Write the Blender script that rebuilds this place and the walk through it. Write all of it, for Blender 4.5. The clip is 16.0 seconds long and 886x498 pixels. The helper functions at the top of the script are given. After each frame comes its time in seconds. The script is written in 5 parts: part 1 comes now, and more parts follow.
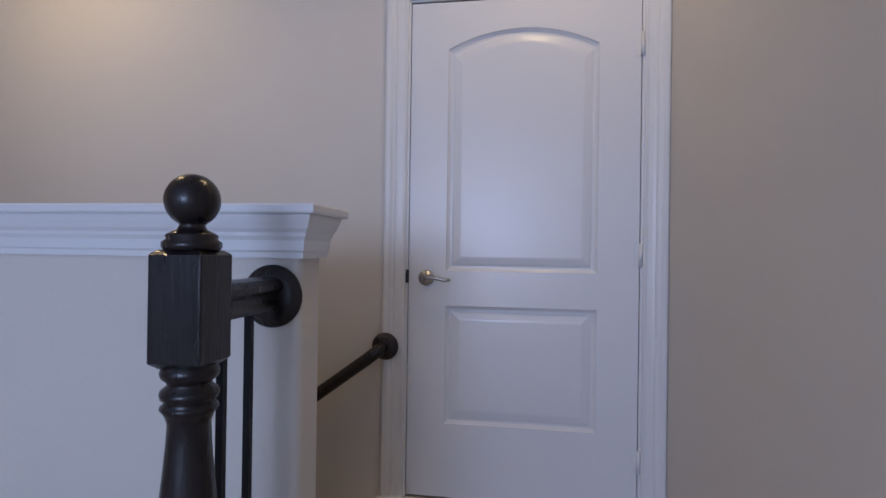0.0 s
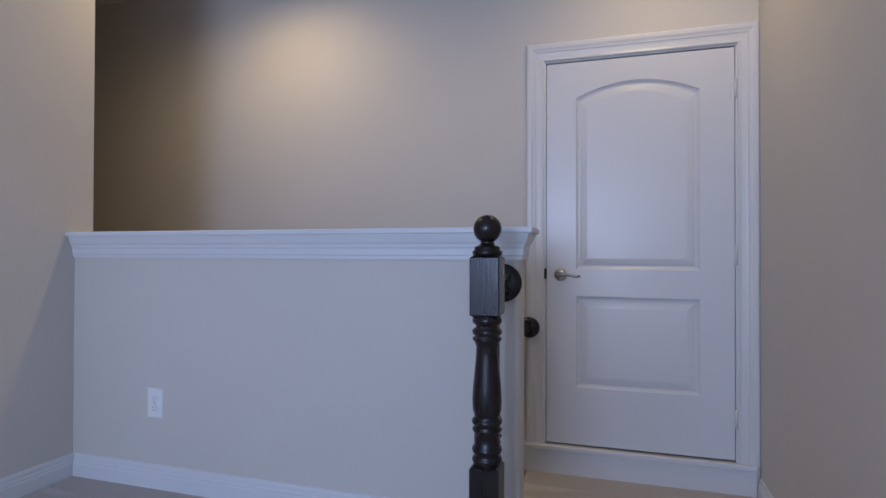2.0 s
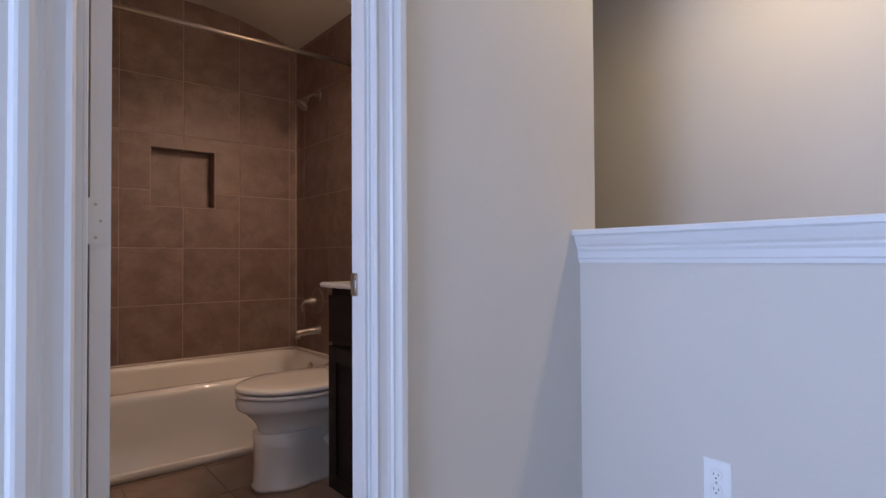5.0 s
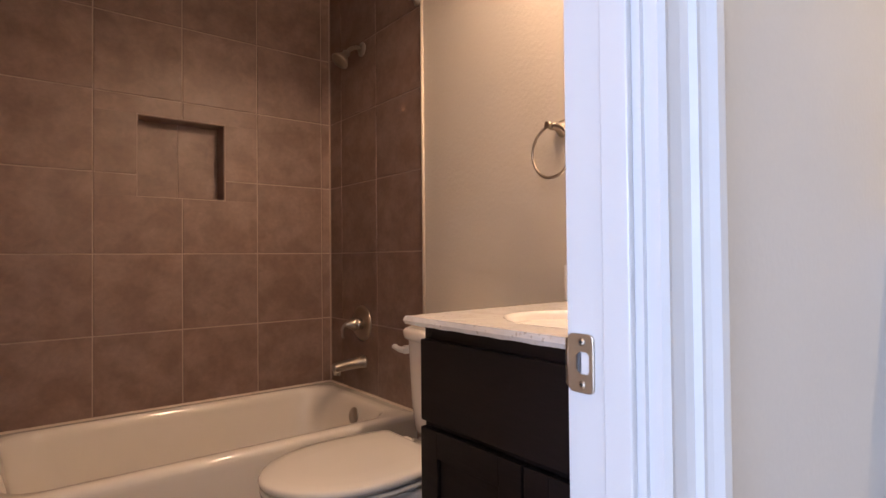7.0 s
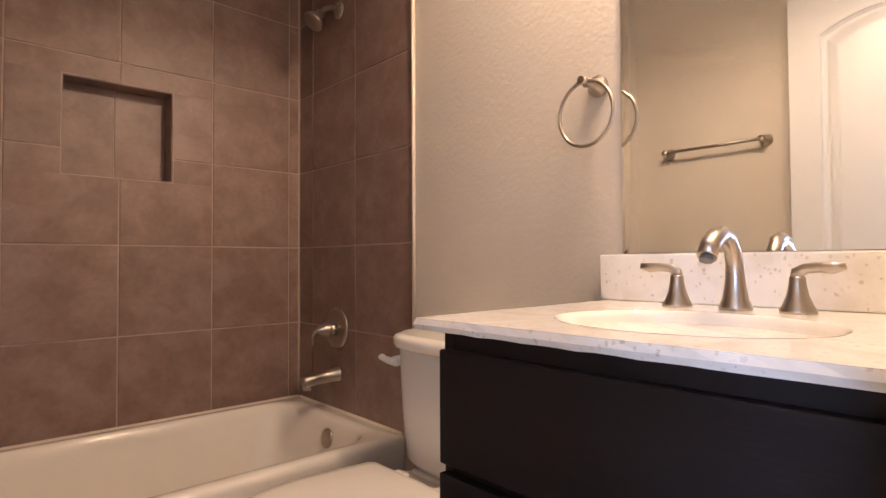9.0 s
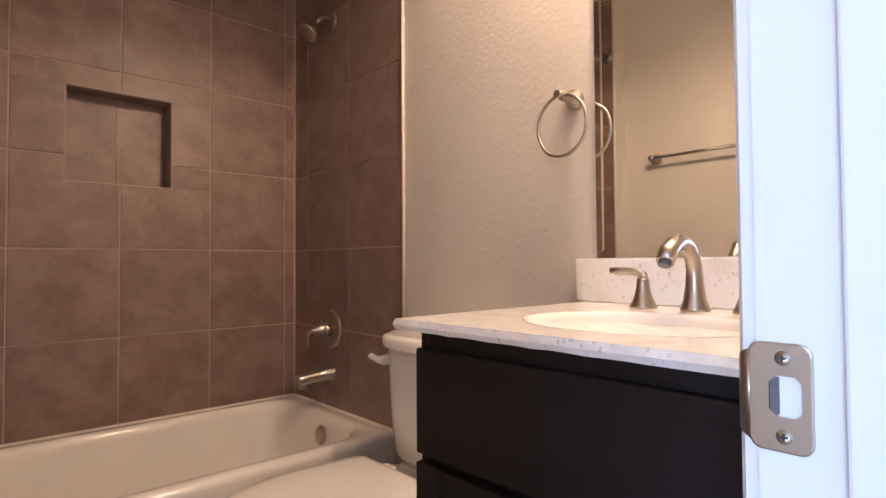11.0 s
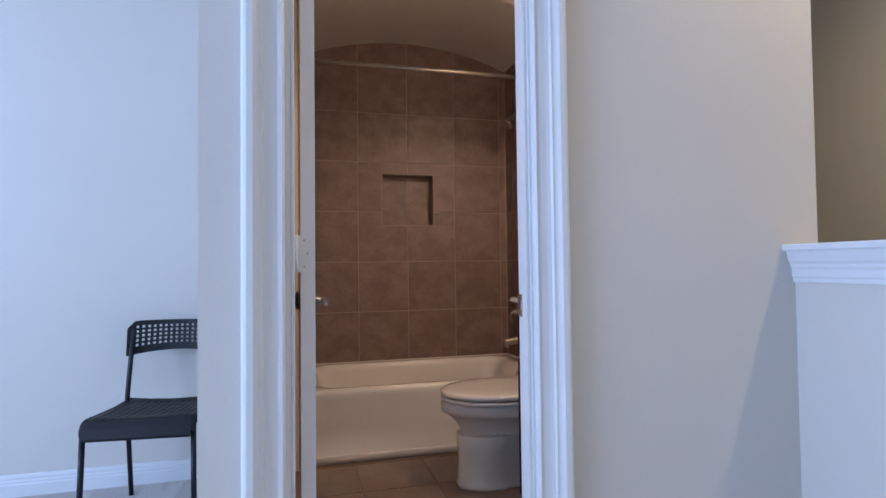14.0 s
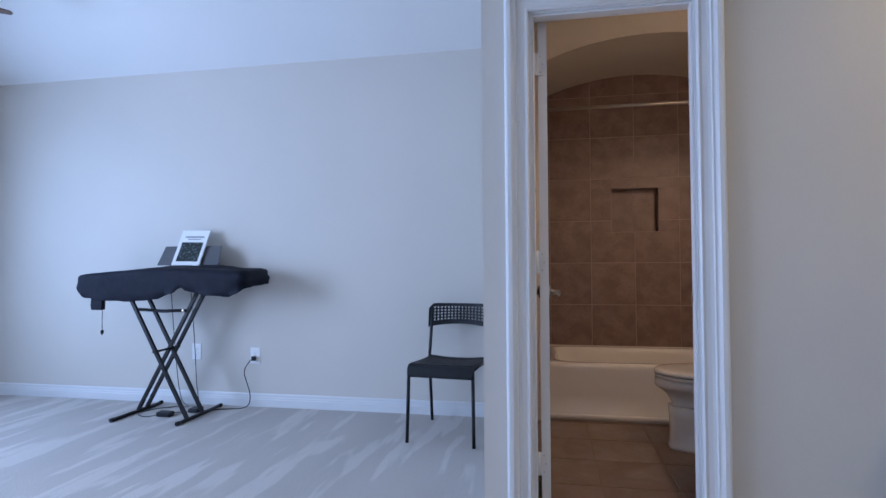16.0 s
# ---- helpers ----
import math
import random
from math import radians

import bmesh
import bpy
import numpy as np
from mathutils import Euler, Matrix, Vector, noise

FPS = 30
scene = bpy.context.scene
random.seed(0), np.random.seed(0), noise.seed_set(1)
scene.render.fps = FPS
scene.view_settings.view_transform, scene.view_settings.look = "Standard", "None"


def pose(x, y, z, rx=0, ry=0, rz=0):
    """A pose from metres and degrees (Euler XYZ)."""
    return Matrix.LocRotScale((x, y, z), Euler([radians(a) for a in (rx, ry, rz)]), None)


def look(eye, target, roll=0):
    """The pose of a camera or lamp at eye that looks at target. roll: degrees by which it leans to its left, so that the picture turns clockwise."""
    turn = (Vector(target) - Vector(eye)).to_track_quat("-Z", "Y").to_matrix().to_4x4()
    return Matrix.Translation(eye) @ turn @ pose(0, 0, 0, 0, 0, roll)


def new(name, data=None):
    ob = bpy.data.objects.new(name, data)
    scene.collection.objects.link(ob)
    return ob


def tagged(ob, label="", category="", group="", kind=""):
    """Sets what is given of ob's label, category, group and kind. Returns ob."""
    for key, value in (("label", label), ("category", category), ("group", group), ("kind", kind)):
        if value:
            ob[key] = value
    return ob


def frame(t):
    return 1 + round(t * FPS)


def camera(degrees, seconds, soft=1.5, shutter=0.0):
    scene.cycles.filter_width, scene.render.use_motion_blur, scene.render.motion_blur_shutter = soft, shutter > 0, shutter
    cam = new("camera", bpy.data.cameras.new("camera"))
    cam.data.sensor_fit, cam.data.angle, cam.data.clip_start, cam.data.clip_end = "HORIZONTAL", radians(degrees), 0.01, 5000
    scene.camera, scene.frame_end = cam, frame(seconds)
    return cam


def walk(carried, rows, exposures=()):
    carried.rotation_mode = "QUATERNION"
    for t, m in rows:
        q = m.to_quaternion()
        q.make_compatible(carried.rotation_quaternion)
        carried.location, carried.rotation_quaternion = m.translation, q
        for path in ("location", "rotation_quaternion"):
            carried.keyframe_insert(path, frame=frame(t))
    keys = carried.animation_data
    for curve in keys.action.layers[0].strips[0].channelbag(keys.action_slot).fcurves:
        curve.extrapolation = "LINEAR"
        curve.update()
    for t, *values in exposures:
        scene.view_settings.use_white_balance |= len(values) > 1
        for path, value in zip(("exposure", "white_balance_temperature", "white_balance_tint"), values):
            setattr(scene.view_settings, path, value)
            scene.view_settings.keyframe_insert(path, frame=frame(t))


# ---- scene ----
# ---- camera ----
cam = camera(78.0, 16.0)
PATH = [
    (0, pose(0.508, -2.214, 0.963, 90.28, -0.80, 9.36)),
    (0.5, pose(0.475, -2.447, 0.960, 90.48, -0.84, 8.47)),
    (1, pose(0.427, -2.673, 0.959, 90.52, -0.81, 8.59)),
    (1.5, pose(0.389, -2.873, 0.962, 90.50, -0.52, 10.23)),
    (2, pose(0.333, -2.984, 0.963, 90.55, -0.17, 17.07)),
    (2.5, pose(0.268, -2.982, 0.953, 90.70, 0.20, 27.50)),
    (3, pose(0.170, -2.966, 0.946, 90.75, 0.12, 35.22)),
    (3.5, pose(0.008, -2.842, 0.955, 90.45, 0.10, 43.30)),
    (4, pose(-0.243, -2.794, 0.950, 90.85, 0.15, 47.64)),
    (6.5, pose(-1.455, -2.495, 0.995, 90.94, 0.45, 51.75)),
    (7, pose(-1.636, -2.441, 1.002, 90.93, 0.56, 51.70)),
    (7.5, pose(-1.765, -2.378, 0.984, 91.13, 0.30, 51.67)),
    (8, pose(-1.848, -2.344, 0.971, 91.29, 0.29, 51.27)),
    (8.5, pose(-1.910, -2.323, 0.964, 91.27, 0.38, 49.77)),
    (9, pose(-1.958, -2.312, 0.962, 91.47, 0.30, 47.88)),
    (9.5, pose(-1.982, -2.315, 0.965, 91.35, 0.40, 46.41)),
    (10, pose(-1.989, -2.313, 0.967, 91.29, 0.44, 45.74)),
    (12.5, pose(-1.380, -2.455, 0.992, 91.71, 0.47, 58.90)),
    (13, pose(-1.152, -2.514, 1.005, 91.52, 0.71, 64.32)),
    (13.5, pose(-0.903, -2.530, 1.007, 91.57, 0.70, 69.71)),
    (14, pose(-0.633, -2.566, 1.006, 91.65, 0.64, 75.15)),
    (14.5, pose(-0.386, -2.581, 1.002, 91.71, 0.54, 81.06)),
    (15, pose(-0.180, -2.500, 1.005, 91.79, 0.57, 88.80)),
    (15.5, pose(0.009, -2.500, 1.026, 91.53, 0.34, 95.71)),
    (16, pose(0.197, -2.536, 1.035, 91.48, 0.31, 100.65)),
]
walk(cam, PATH, exposures=[
    (0.0, -0.56, 6150, 22), (2.0, -0.60, 6050, 20), (3.5, -0.43, 5850, 20), (4.2, -0.26, 5900, 20), (6.3, 0.44, 6400, 20), (7.0, 0.60, 6500, 20),
    (8.0, 0.77, 6500, 17), (9.0, 0.99, 5980, 15), (10.2, 0.99, 5860, 15), (12.3, 0.73, 5750, 15), (13.0, 0.62, 5650, 15), (14.0, 0.24, 5650, 15), (16.0, -0.21, 5750, 15)])

# ---- light ----
world = bpy.data.worlds.new("sky_world")
scene.world = world
world.use_nodes = True
wn = world.node_tree
sky = wn.nodes.new("ShaderNodeTexSky")
sky.sky_type = "NISHITA"
sky.sun_disc = False
sky.sun_elevation = radians(40)
sky.sun_rotation = radians(20)
wn.nodes["Background"].inputs[1].default_value = 0.1
wn.links.new(sky.outputs[0], wn.nodes["Background"].inputs[0])


def lamp(name, kind, matrix, watts, color, **settings):
    data = bpy.data.lights.new(name, kind)
    data.energy, data.color = watts, color
    if "size" in settings:
        data.shape, data.size, data.size_y = "RECTANGLE", settings["size"], settings["size_y"]
    if "radius" in settings:
        data.shadow_soft_size = settings["radius"]
    if "cone" in settings:
        data.spot_size, data.spot_blend = radians(settings["cone"]), settings["blend"]
    ob = new(name, data)
    ob.matrix_world = matrix
    return ob


WARM = (1.0, 0.69, 0.43)
STAIR = (1.0, 0.76, 0.38)
lamp("window_light_west", "AREA", look((-2.3, -6.98, 1.35), (-2.1, 0, 1.0)), 30, (0.40, 0.62, 1.0), size=0.9, size_y=1.5)
lamp("window_light_east", "AREA", look((-0.3, -6.98, 1.35), (-0.3, 0, 1.0)), 166, (0.52, 0.69, 1.0), size=1.7, size_y=1.5)
lamp("stair_downlight", "SPOT", look((-1.50, -0.66, 2.70), (-1.50, -0.66, 0)), 56, STAIR, radius=0.05, cone=165, blend=0.8)
for name, x in (("vanity_bulb_west", -2.47), ("vanity_bulb_middle", -2.29), ("vanity_bulb_east", -2.11)):
    lamp(name, "SPOT", look((x, -1.405, 2.20), (x, -1.405, 0)), 12.6, WARM, radius=0.04, cone=172, blend=0.42)
lamp("landing_downlight", "SPOT", look((0.55, -0.66, 2.70), (0.55, -0.66, 0)), 34, STAIR, radius=0.05, cone=165, blend=0.7)


# ---- materials ----
def material(name, color, rough=0.5, metal=0.0, vary=0.08, scale=3.0, fine=0.0, fine_scale=150.0, mix_detail=8.0, bump=0.0, bump_scale=200.0,
             second=None, mix_scale=6.0, mix_low=0.45, mix_high=0.6, coat=0.0, piece=0.0, stretch=(1, 1, 1), rough_vary=0.08, turn=0.0, gloss=0.5, iso=False, cloud=0.0, cloud_scale=4.0, fleck=None, fleck_scale=60.0):
    """A surface with broad stains, a fine grain, relief and, if given, a second colour in patches."""
    m = bpy.data.materials.new(name)
    m.use_nodes = True
    nt = m.node_tree
    node, link = nt.nodes.new, nt.links.new
    b = nt.nodes["Principled BSDF"]
    coord = node("ShaderNodeTexCoord")
    mapping = node("ShaderNodeMapping")
    mapping.inputs["Scale"].default_value = stretch
    mapping.inputs["Rotation"].default_value[2] = radians(turn)
    link(coord.outputs["Object"], mapping.inputs[0])
    place = mapping.outputs[0]
    if piece:
        info = node("ShaderNodeObjectInfo")
        far = node("ShaderNodeMath")
        far.operation = "MULTIPLY"
        far.inputs[1].default_value = 43.0
        link(info.outputs["Random"], far.inputs[0])
        shift = node("ShaderNodeVectorMath")
        link(place, shift.inputs[0])
        link(far.outputs[0], shift.inputs[1])
        place = shift.outputs[0]

    def noise_at(size, detail=4.0, even=False):
        n = node("ShaderNodeTexNoise")
        n.inputs["Scale"].default_value, n.inputs["Detail"].default_value = size, detail
        link(coord.outputs["Object"] if even else place, n.inputs["Vector"])
        return n.outputs[0]

    def spread(value, low, high):
        r = node("ShaderNodeMapRange")
        r.inputs[1].default_value, r.inputs[2].default_value = 0.25, 0.75
        r.inputs[3].default_value, r.inputs[4].default_value = low, high
        link(value, r.inputs[0])
        return r.outputs[0]

    base = node("ShaderNodeMix")
    base.data_type = "RGBA"
    base.inputs[0].default_value = 0.0
    base.inputs[6].default_value = (*color, 1)
    base.inputs[7].default_value = (*(second or color), 1)
    if second:
        r = node("ShaderNodeMapRange")
        r.inputs[1].default_value, r.inputs[2].default_value = mix_low, mix_high
        link(noise_at(mix_scale, mix_detail), r.inputs[0])
        link(r.outputs[0], base.inputs[0])
    bright = node("ShaderNodeHueSaturation")
    link(base.outputs[2], bright.inputs["Color"])
    value = spread(noise_at(scale), 1 - vary, 1 + vary)
    if fine:
        mul = node("ShaderNodeMath")
        mul.operation = "MULTIPLY"
        link(value, mul.inputs[0])
        link(spread(noise_at(fine_scale, 2.0, iso), 1 - fine, 1 + fine), mul.inputs[1])
        value = mul.outputs[0]
    if piece:
        r = node("ShaderNodeMapRange")
        r.inputs[3].default_value, r.inputs[4].default_value = 1 - piece, 1 + piece
        link(info.outputs["Random"], r.inputs[0])
        mul = node("ShaderNodeMath")
        mul.operation = "MULTIPLY"
        link(value, mul.inputs[0])
        link(r.outputs[0], mul.inputs[1])
        value = mul.outputs[0]
    if cloud:
        n = node("ShaderNodeTexNoise")
        n.inputs["Scale"].default_value, n.inputs["Detail"].default_value = cloud_scale, 7.0
        n.inputs["Roughness"].default_value, n.inputs["Distortion"].default_value = 0.62, 1.6
        link(place, n.inputs["Vector"])
        mul = node("ShaderNodeMath")
        mul.operation = "MULTIPLY"
        link(value, mul.inputs[0])
        link(spread(n.outputs[0], 1 - cloud, 1 + cloud), mul.inputs[1])
        value = mul.outputs[0]
    link(value, bright.inputs["Value"])
    shade = bright.outputs[0]
    if fleck:
        cells = node("ShaderNodeTexVoronoi")
        cells.inputs["Scale"].default_value = fleck_scale
        warp = node("ShaderNodeVectorMath")
        n = node("ShaderNodeTexNoise")
        n.inputs["Scale"].default_value, n.inputs["Detail"].default_value = fleck_scale * 0.8, 3.0
        link(coord.outputs["Object"], n.inputs["Vector"])
        small = node("ShaderNodeVectorMath")
        small.operation = "SCALE"
        small.inputs["Scale"].default_value = 1.2 / fleck_scale
        link(n.outputs["Color"], small.inputs[0])
        link(coord.outputs["Object"], warp.inputs[0])
        link(small.outputs[0], warp.inputs[1])
        link(warp.outputs[0], cells.inputs["Vector"])
        pick = node("ShaderNodeSeparateColor")
        link(cells.outputs["Color"], pick.inputs[0])
        r = node("ShaderNodeMapRange")
        r.inputs[1].default_value, r.inputs[2].default_value = 0.72, 1.0
        r.inputs[3].default_value, r.inputs[4].default_value = 0.0, 0.55
        link(pick.outputs[0], r.inputs[0])
        near = node("ShaderNodeMapRange")
        near.inputs[1].default_value, near.inputs[2].default_value = 0.30, 0.42
        near.inputs[3].default_value, near.inputs[4].default_value = 1.0, 0.0
        link(cells.outputs["Distance"], near.inputs[0])
        much = node("ShaderNodeMath")
        much.operation = "MULTIPLY"
        link(r.outputs[0], much.inputs[0])
        link(near.outputs[0], much.inputs[1])
        chips = node("ShaderNodeMix")
        chips.data_type = "RGBA"
        link(much.outputs[0], chips.inputs[0])
        link(shade, chips.inputs[6])
        chips.inputs[7].default_value = (*fleck, 1)
        shade = chips.outputs[2]
    link(shade, b.inputs["Base Color"])
    link(spread(noise_at(scale * 2.3), max(0.02, rough - rough_vary), min(1.0, rough + rough_vary)), b.inputs["Roughness"])
    b.inputs["Metallic"].default_value = metal
    b.inputs["Specular IOR Level"].default_value = gloss
    b.inputs["Coat Weight"].default_value = coat
    b.inputs["Coat Roughness"].default_value = 0.08
    if bump:
        bp = node("ShaderNodeBump")
        bp.inputs["Strength"].default_value, bp.inputs["Distance"].default_value = bump, 0.004
        link(noise_at(bump_scale, 3.0, iso), bp.inputs["Height"])
        link(bp.outputs[0], b.inputs["Normal"])
    return m


WALL = material("greige wall paint", (0.60, 0.56, 0.505), 0.62, vary=0.03, scale=1.2, bump=0.11, bump_scale=80, fine=0.012)
BATHWALL = material("textured bath wall paint", (0.60, 0.55, 0.485), 0.6, vary=0.03, scale=1.5, bump=0.28, bump_scale=72, fine=0.02)
CEILING = material("flat white ceiling paint", (0.72, 0.71, 0.69), 0.8, vary=0.03, scale=1.0, bump=0.4, bump_scale=80)
TRIM = material("white semi-gloss trim paint", (0.67, 0.67, 0.67), 0.34, vary=0.02, scale=2.5, bump=0.04, bump_scale=60, rough_vary=0.015)
DOOR = material("white semi-gloss door paint", (0.67, 0.67, 0.68), 0.30, vary=0.015, scale=2.0, bump=0.05, bump_scale=120, rough_vary=0.012)
CARPET = material("beige cut-pile carpet", (0.500, 0.458, 0.420), 0.95, vary=0.06, scale=0.8, fine=0.22, fine_scale=170, bump=1.0, bump_scale=210, second=(0.600, 0.555, 0.515), mix_scale=1.5, mix_detail=3.0, mix_low=0.525, mix_high=0.575, stretch=(0.75, 4.6, 4.0), turn=14, iso=True)
TILE = material("brown stone-look porcelain tile", (0.204, 0.131, 0.104), 0.42, gloss=0.4, vary=0.06, scale=5.0, fine=0.07, fine_scale=55, bump=0.06, bump_scale=45, second=(0.258, 0.179, 0.149), mix_scale=9.0, mix_low=0.40, mix_high=0.64, piece=0.05, rough_vary=0.03, cloud=0.12, cloud_scale=12.0)
FLOORTILE = material("brown stone-look floor tile", (0.215, 0.140, 0.106), 0.42, vary=0.06, scale=4, fine=0.08, fine_scale=60, bump=0.06, bump_scale=45, second=(0.245, 0.183, 0.148), mix_scale=5, mix_low=0.4, mix_high=0.65, piece=0.08, rough_vary=0.03, cloud=0.20, cloud_scale=5.0)
GROUT = material("tan grout", (0.40, 0.305, 0.250), 0.85, vary=0.08, scale=8, bump=0.3, bump_scale=200)
FGROUT = material("dark tan floor grout", (0.26, 0.19, 0.15), 0.85, vary=0.08, scale=8)
TRIMTILE = material("cream bullnose edge", (0.62, 0.54, 0.45), 0.4, vary=0.04)
PORCELAIN = material("glossy white porcelain", (0.80, 0.77, 0.72), 0.09, vary=0.015, scale=2, rough_vary=0.02, coat=0.5)
ENAMEL = material("glossy white tub enamel", (0.80, 0.76, 0.70), 0.10, vary=0.02, scale=2, rough_vary=0.03, coat=0.5)
NICKEL = material("brushed nickel", (0.43, 0.385, 0.335), 0.33, 1.0, vary=0.02, scale=12, rough_vary=0.015)
DARKWOOD = material("espresso stained wood", (0.011, 0.0075, 0.0080), 0.30, gloss=0.4, vary=0.25, scale=5, fine=0.2, fine_scale=60, bump=0.15, bump_scale=40, stretch=(4, 4, 0.5), coat=0.06)
CABINET = material("espresso cabinet finish", (0.011, 0.0075, 0.0075), 0.50, gloss=0.22, vary=0.2, scale=4, fine=0.15, fine_scale=50, bump=0.1, bump_scale=60, stretch=(0.6, 3, 3))
IRON = material("black satin iron", (0.012, 0.012, 0.014), 0.45, 0.6, vary=0.1, scale=20)
MARBLE = material("cream cultured marble", (0.83, 0.805, 0.77), 0.16, vary=0.03, scale=9, fine=0.02, fine_scale=60, second=(0.75, 0.705, 0.645), mix_scale=14, mix_low=0.52, mix_high=0.66, coat=0.3, rough_vary=0.02, fleck=(0.42, 0.34, 0.26), fleck_scale=120)
PLATE = material("white plastic plate", (0.78, 0.78, 0.77), 0.35, vary=0.02)
SLOT = material("dark slot", (0.02, 0.02, 0.02), 0.6)
BLACKSTEEL = material("black powder-coated steel", (0.007, 0.007, 0.009), 0.42, 0.0, gloss=0.35, vary=0.1, scale=20)
BLACKPLASTIC = material("black moulded plastic", (0.0075, 0.008, 0.010), 0.50, gloss=0.3, vary=0.1, scale=15, bump=0.1, bump_scale=300)
CLOTH = material("navy-black stretch cloth", (0.0052, 0.0065, 0.015), 0.72, gloss=0.26, vary=0.15, scale=10, fine=0.2, fine_scale=300, bump=0.4, bump_scale=400)
PAPER = material("white printed paper", (0.80, 0.79, 0.77), 0.6, vary=0.02)
PRINT = material("grey print", (0.30, 0.30, 0.31), 0.6)
PICTURE = material("dark photograph print", (0.015, 0.022, 0.022), 0.35, vary=0.4, scale=30, second=(0.16, 0.20, 0.20), mix_scale=60, mix_low=0.55, mix_high=0.68)
GREYPLASTIC = material("grey translucent plastic", (0.10, 0.10, 0.105), 0.4, vary=0.05)
RUBBER = material("black rubber cable", (0.012, 0.012, 0.013), 0.55)
DOORNICKEL = material("satin nickel door hardware", (0.46, 0.45, 0.445), 0.30, 1.0, vary=0.02, scale=12, rough_vary=0.015)
BRASS = material("satin nickel plate", (0.47, 0.405, 0.335), 0.38, 1.0, vary=0.02, scale=20, rough_vary=0.015)
DARKBLADE = material("brown wood blade", (0.10, 0.05, 0.03), 0.4, vary=0.2, scale=6, stretch=(1, 5, 1))

glass = bpy.data.materials.new("silvered mirror")
glass.use_nodes = True
gb = glass.node_tree.nodes["Principled BSDF"]
gb.inputs["Base Color"].default_value = (0.86, 0.87, 0.85, 1)
gb.inputs["Metallic"].default_value, gb.inputs["Roughness"].default_value = 1.0, 0.015
MIRROR = glass
bulb = bpy.data.materials.new("lit frosted glass")
bulb.use_nodes = True
bb = bulb.node_tree.nodes["Principled BSDF"]
bb.inputs["Emission Color"].default_value = (1.0, 0.78, 0.52, 1)
bb.inputs["Emission Strength"].default_value = 3.0
BULB = bulb


# ---- mesh helpers ----
def box(bm, x0, x1, y0, y1, z0, z1, bevel=0.0):
    v = [bm.verts.new((x, y, z)) for z in (z0, z1) for y in (y0, y1) for x in (x0, x1)]
    f = [bm.faces.new([v[i] for i in q]) for q in ((0, 2, 3, 1), (4, 5, 7, 6), (0, 1, 5, 4), (2, 6, 7, 3), (0, 4, 6, 2), (1, 3, 7, 5))]
    if bevel:
        edges = list({e for q in f for e in q.edges})
        bmesh.ops.bevel(bm, geom=edges, offset=bevel, segments=2, profile=0.5, affect="EDGES")


def lathe(bm, profile, m, seg=24):
    """Turn (radius, height) points round the local z of the pose m."""
    rings = []
    for r, h in profile:
        rings.append([bm.verts.new(m @ Vector((r * math.cos(2 * math.pi * i / seg), r * math.sin(2 * math.pi * i / seg), h))) for i in range(seg)])
    for a, b in zip(rings, rings[1:]):
        for i in range(seg):
            f = bm.faces.new((a[i], a[(i + 1) % seg], b[(i + 1) % seg], b[i]))
            f.smooth = True
    bm.faces.new(rings[0][::-1])
    bm.faces.new(rings[-1])


def tube(bm, points, radius, seg=12, radii=None, closed=False, flat=1.0):
    """A pipe along points; radii gives one radius a point; flat squeezes it across its second axis."""
    pts = [Vector(p) for p in points]
    n = len(pts)
    rings = []
    side = None
    for i, p in enumerate(pts):
        if closed:
            d = (pts[(i + 1) % n] - pts[i - 1]).normalized()
        else:
            d = (pts[min(i + 1, n - 1)] - pts[max(i - 1, 0)]).normalized()
        if side is None:
            side = d.cross(Vector((0, 0, 1)))
            if side.length < 0.05:
                side = d.cross(Vector((0, 1, 0)))
        side = (side - d * side.dot(d)).normalized()
        up = side.cross(d)
        r = radii[i] if radii else radius
        rings.append([bm.verts.new(p + side * math.cos(a) * r + up * math.sin(a) * r * flat) for a in (2 * math.pi * k / seg for k in range(seg))])
    pairs = list(zip(rings, rings[1:])) + ([(rings[-1], rings[0])] if closed else [])
    for a, b in pairs:
        for i in range(seg):
            bm.faces.new((a[i], a[(i + 1) % seg], b[(i + 1) % seg], b[i])).smooth = True
    if not closed:
        bm.faces.new(rings[0][::-1])
        bm.faces.new(rings[-1])


def prism(bm, profile, place, a0, a1):
    """Extrude a closed 2D profile from a0 to a1; place(u, w, a) gives the 3D point."""
    r0 = [bm.verts.new(place(u, w, a0)) for u, w in profile]
    r1 = [bm.verts.new(place(u, w, a1)) for u, w in profile]
    n = len(profile)
    for i in range(n):
        bm.faces.new((r0[i], r0[(i + 1) % n], r1[(i + 1) % n], r1[i]))
    bm.faces.new(r0[::-1])
    bm.faces.new(r1)


def loft(bm, loops, cap_first=True, cap_last=True, smooth=False):
    rings = [[bm.verts.new(p) for p in q] for q in loops]
    for a, b in zip(rings, rings[1:]):
        for i in range(len(a)):
            bm.faces.new((a[i], a[(i + 1) % len(a)], b[(i + 1) % len(a)], b[i])).smooth = smooth
    if cap_first:
        bm.faces.new(rings[0][::-1])
    if cap_last:
        bm.faces.new(rings[-1])
    return rings


def mesh_of(name, bm, mat, smooth_angle=None):
    bmesh.ops.recalc_face_normals(bm, faces=bm.faces[:])
    me = bpy.data.meshes.new(name)
    bm.to_mesh(me)
    bm.free()
    me.materials.append(mat)
    return me


def structure(name, bm, mat, label, category):
    return tagged(new(name, mesh_of(name, bm, mat)), label, category, kind="structure")


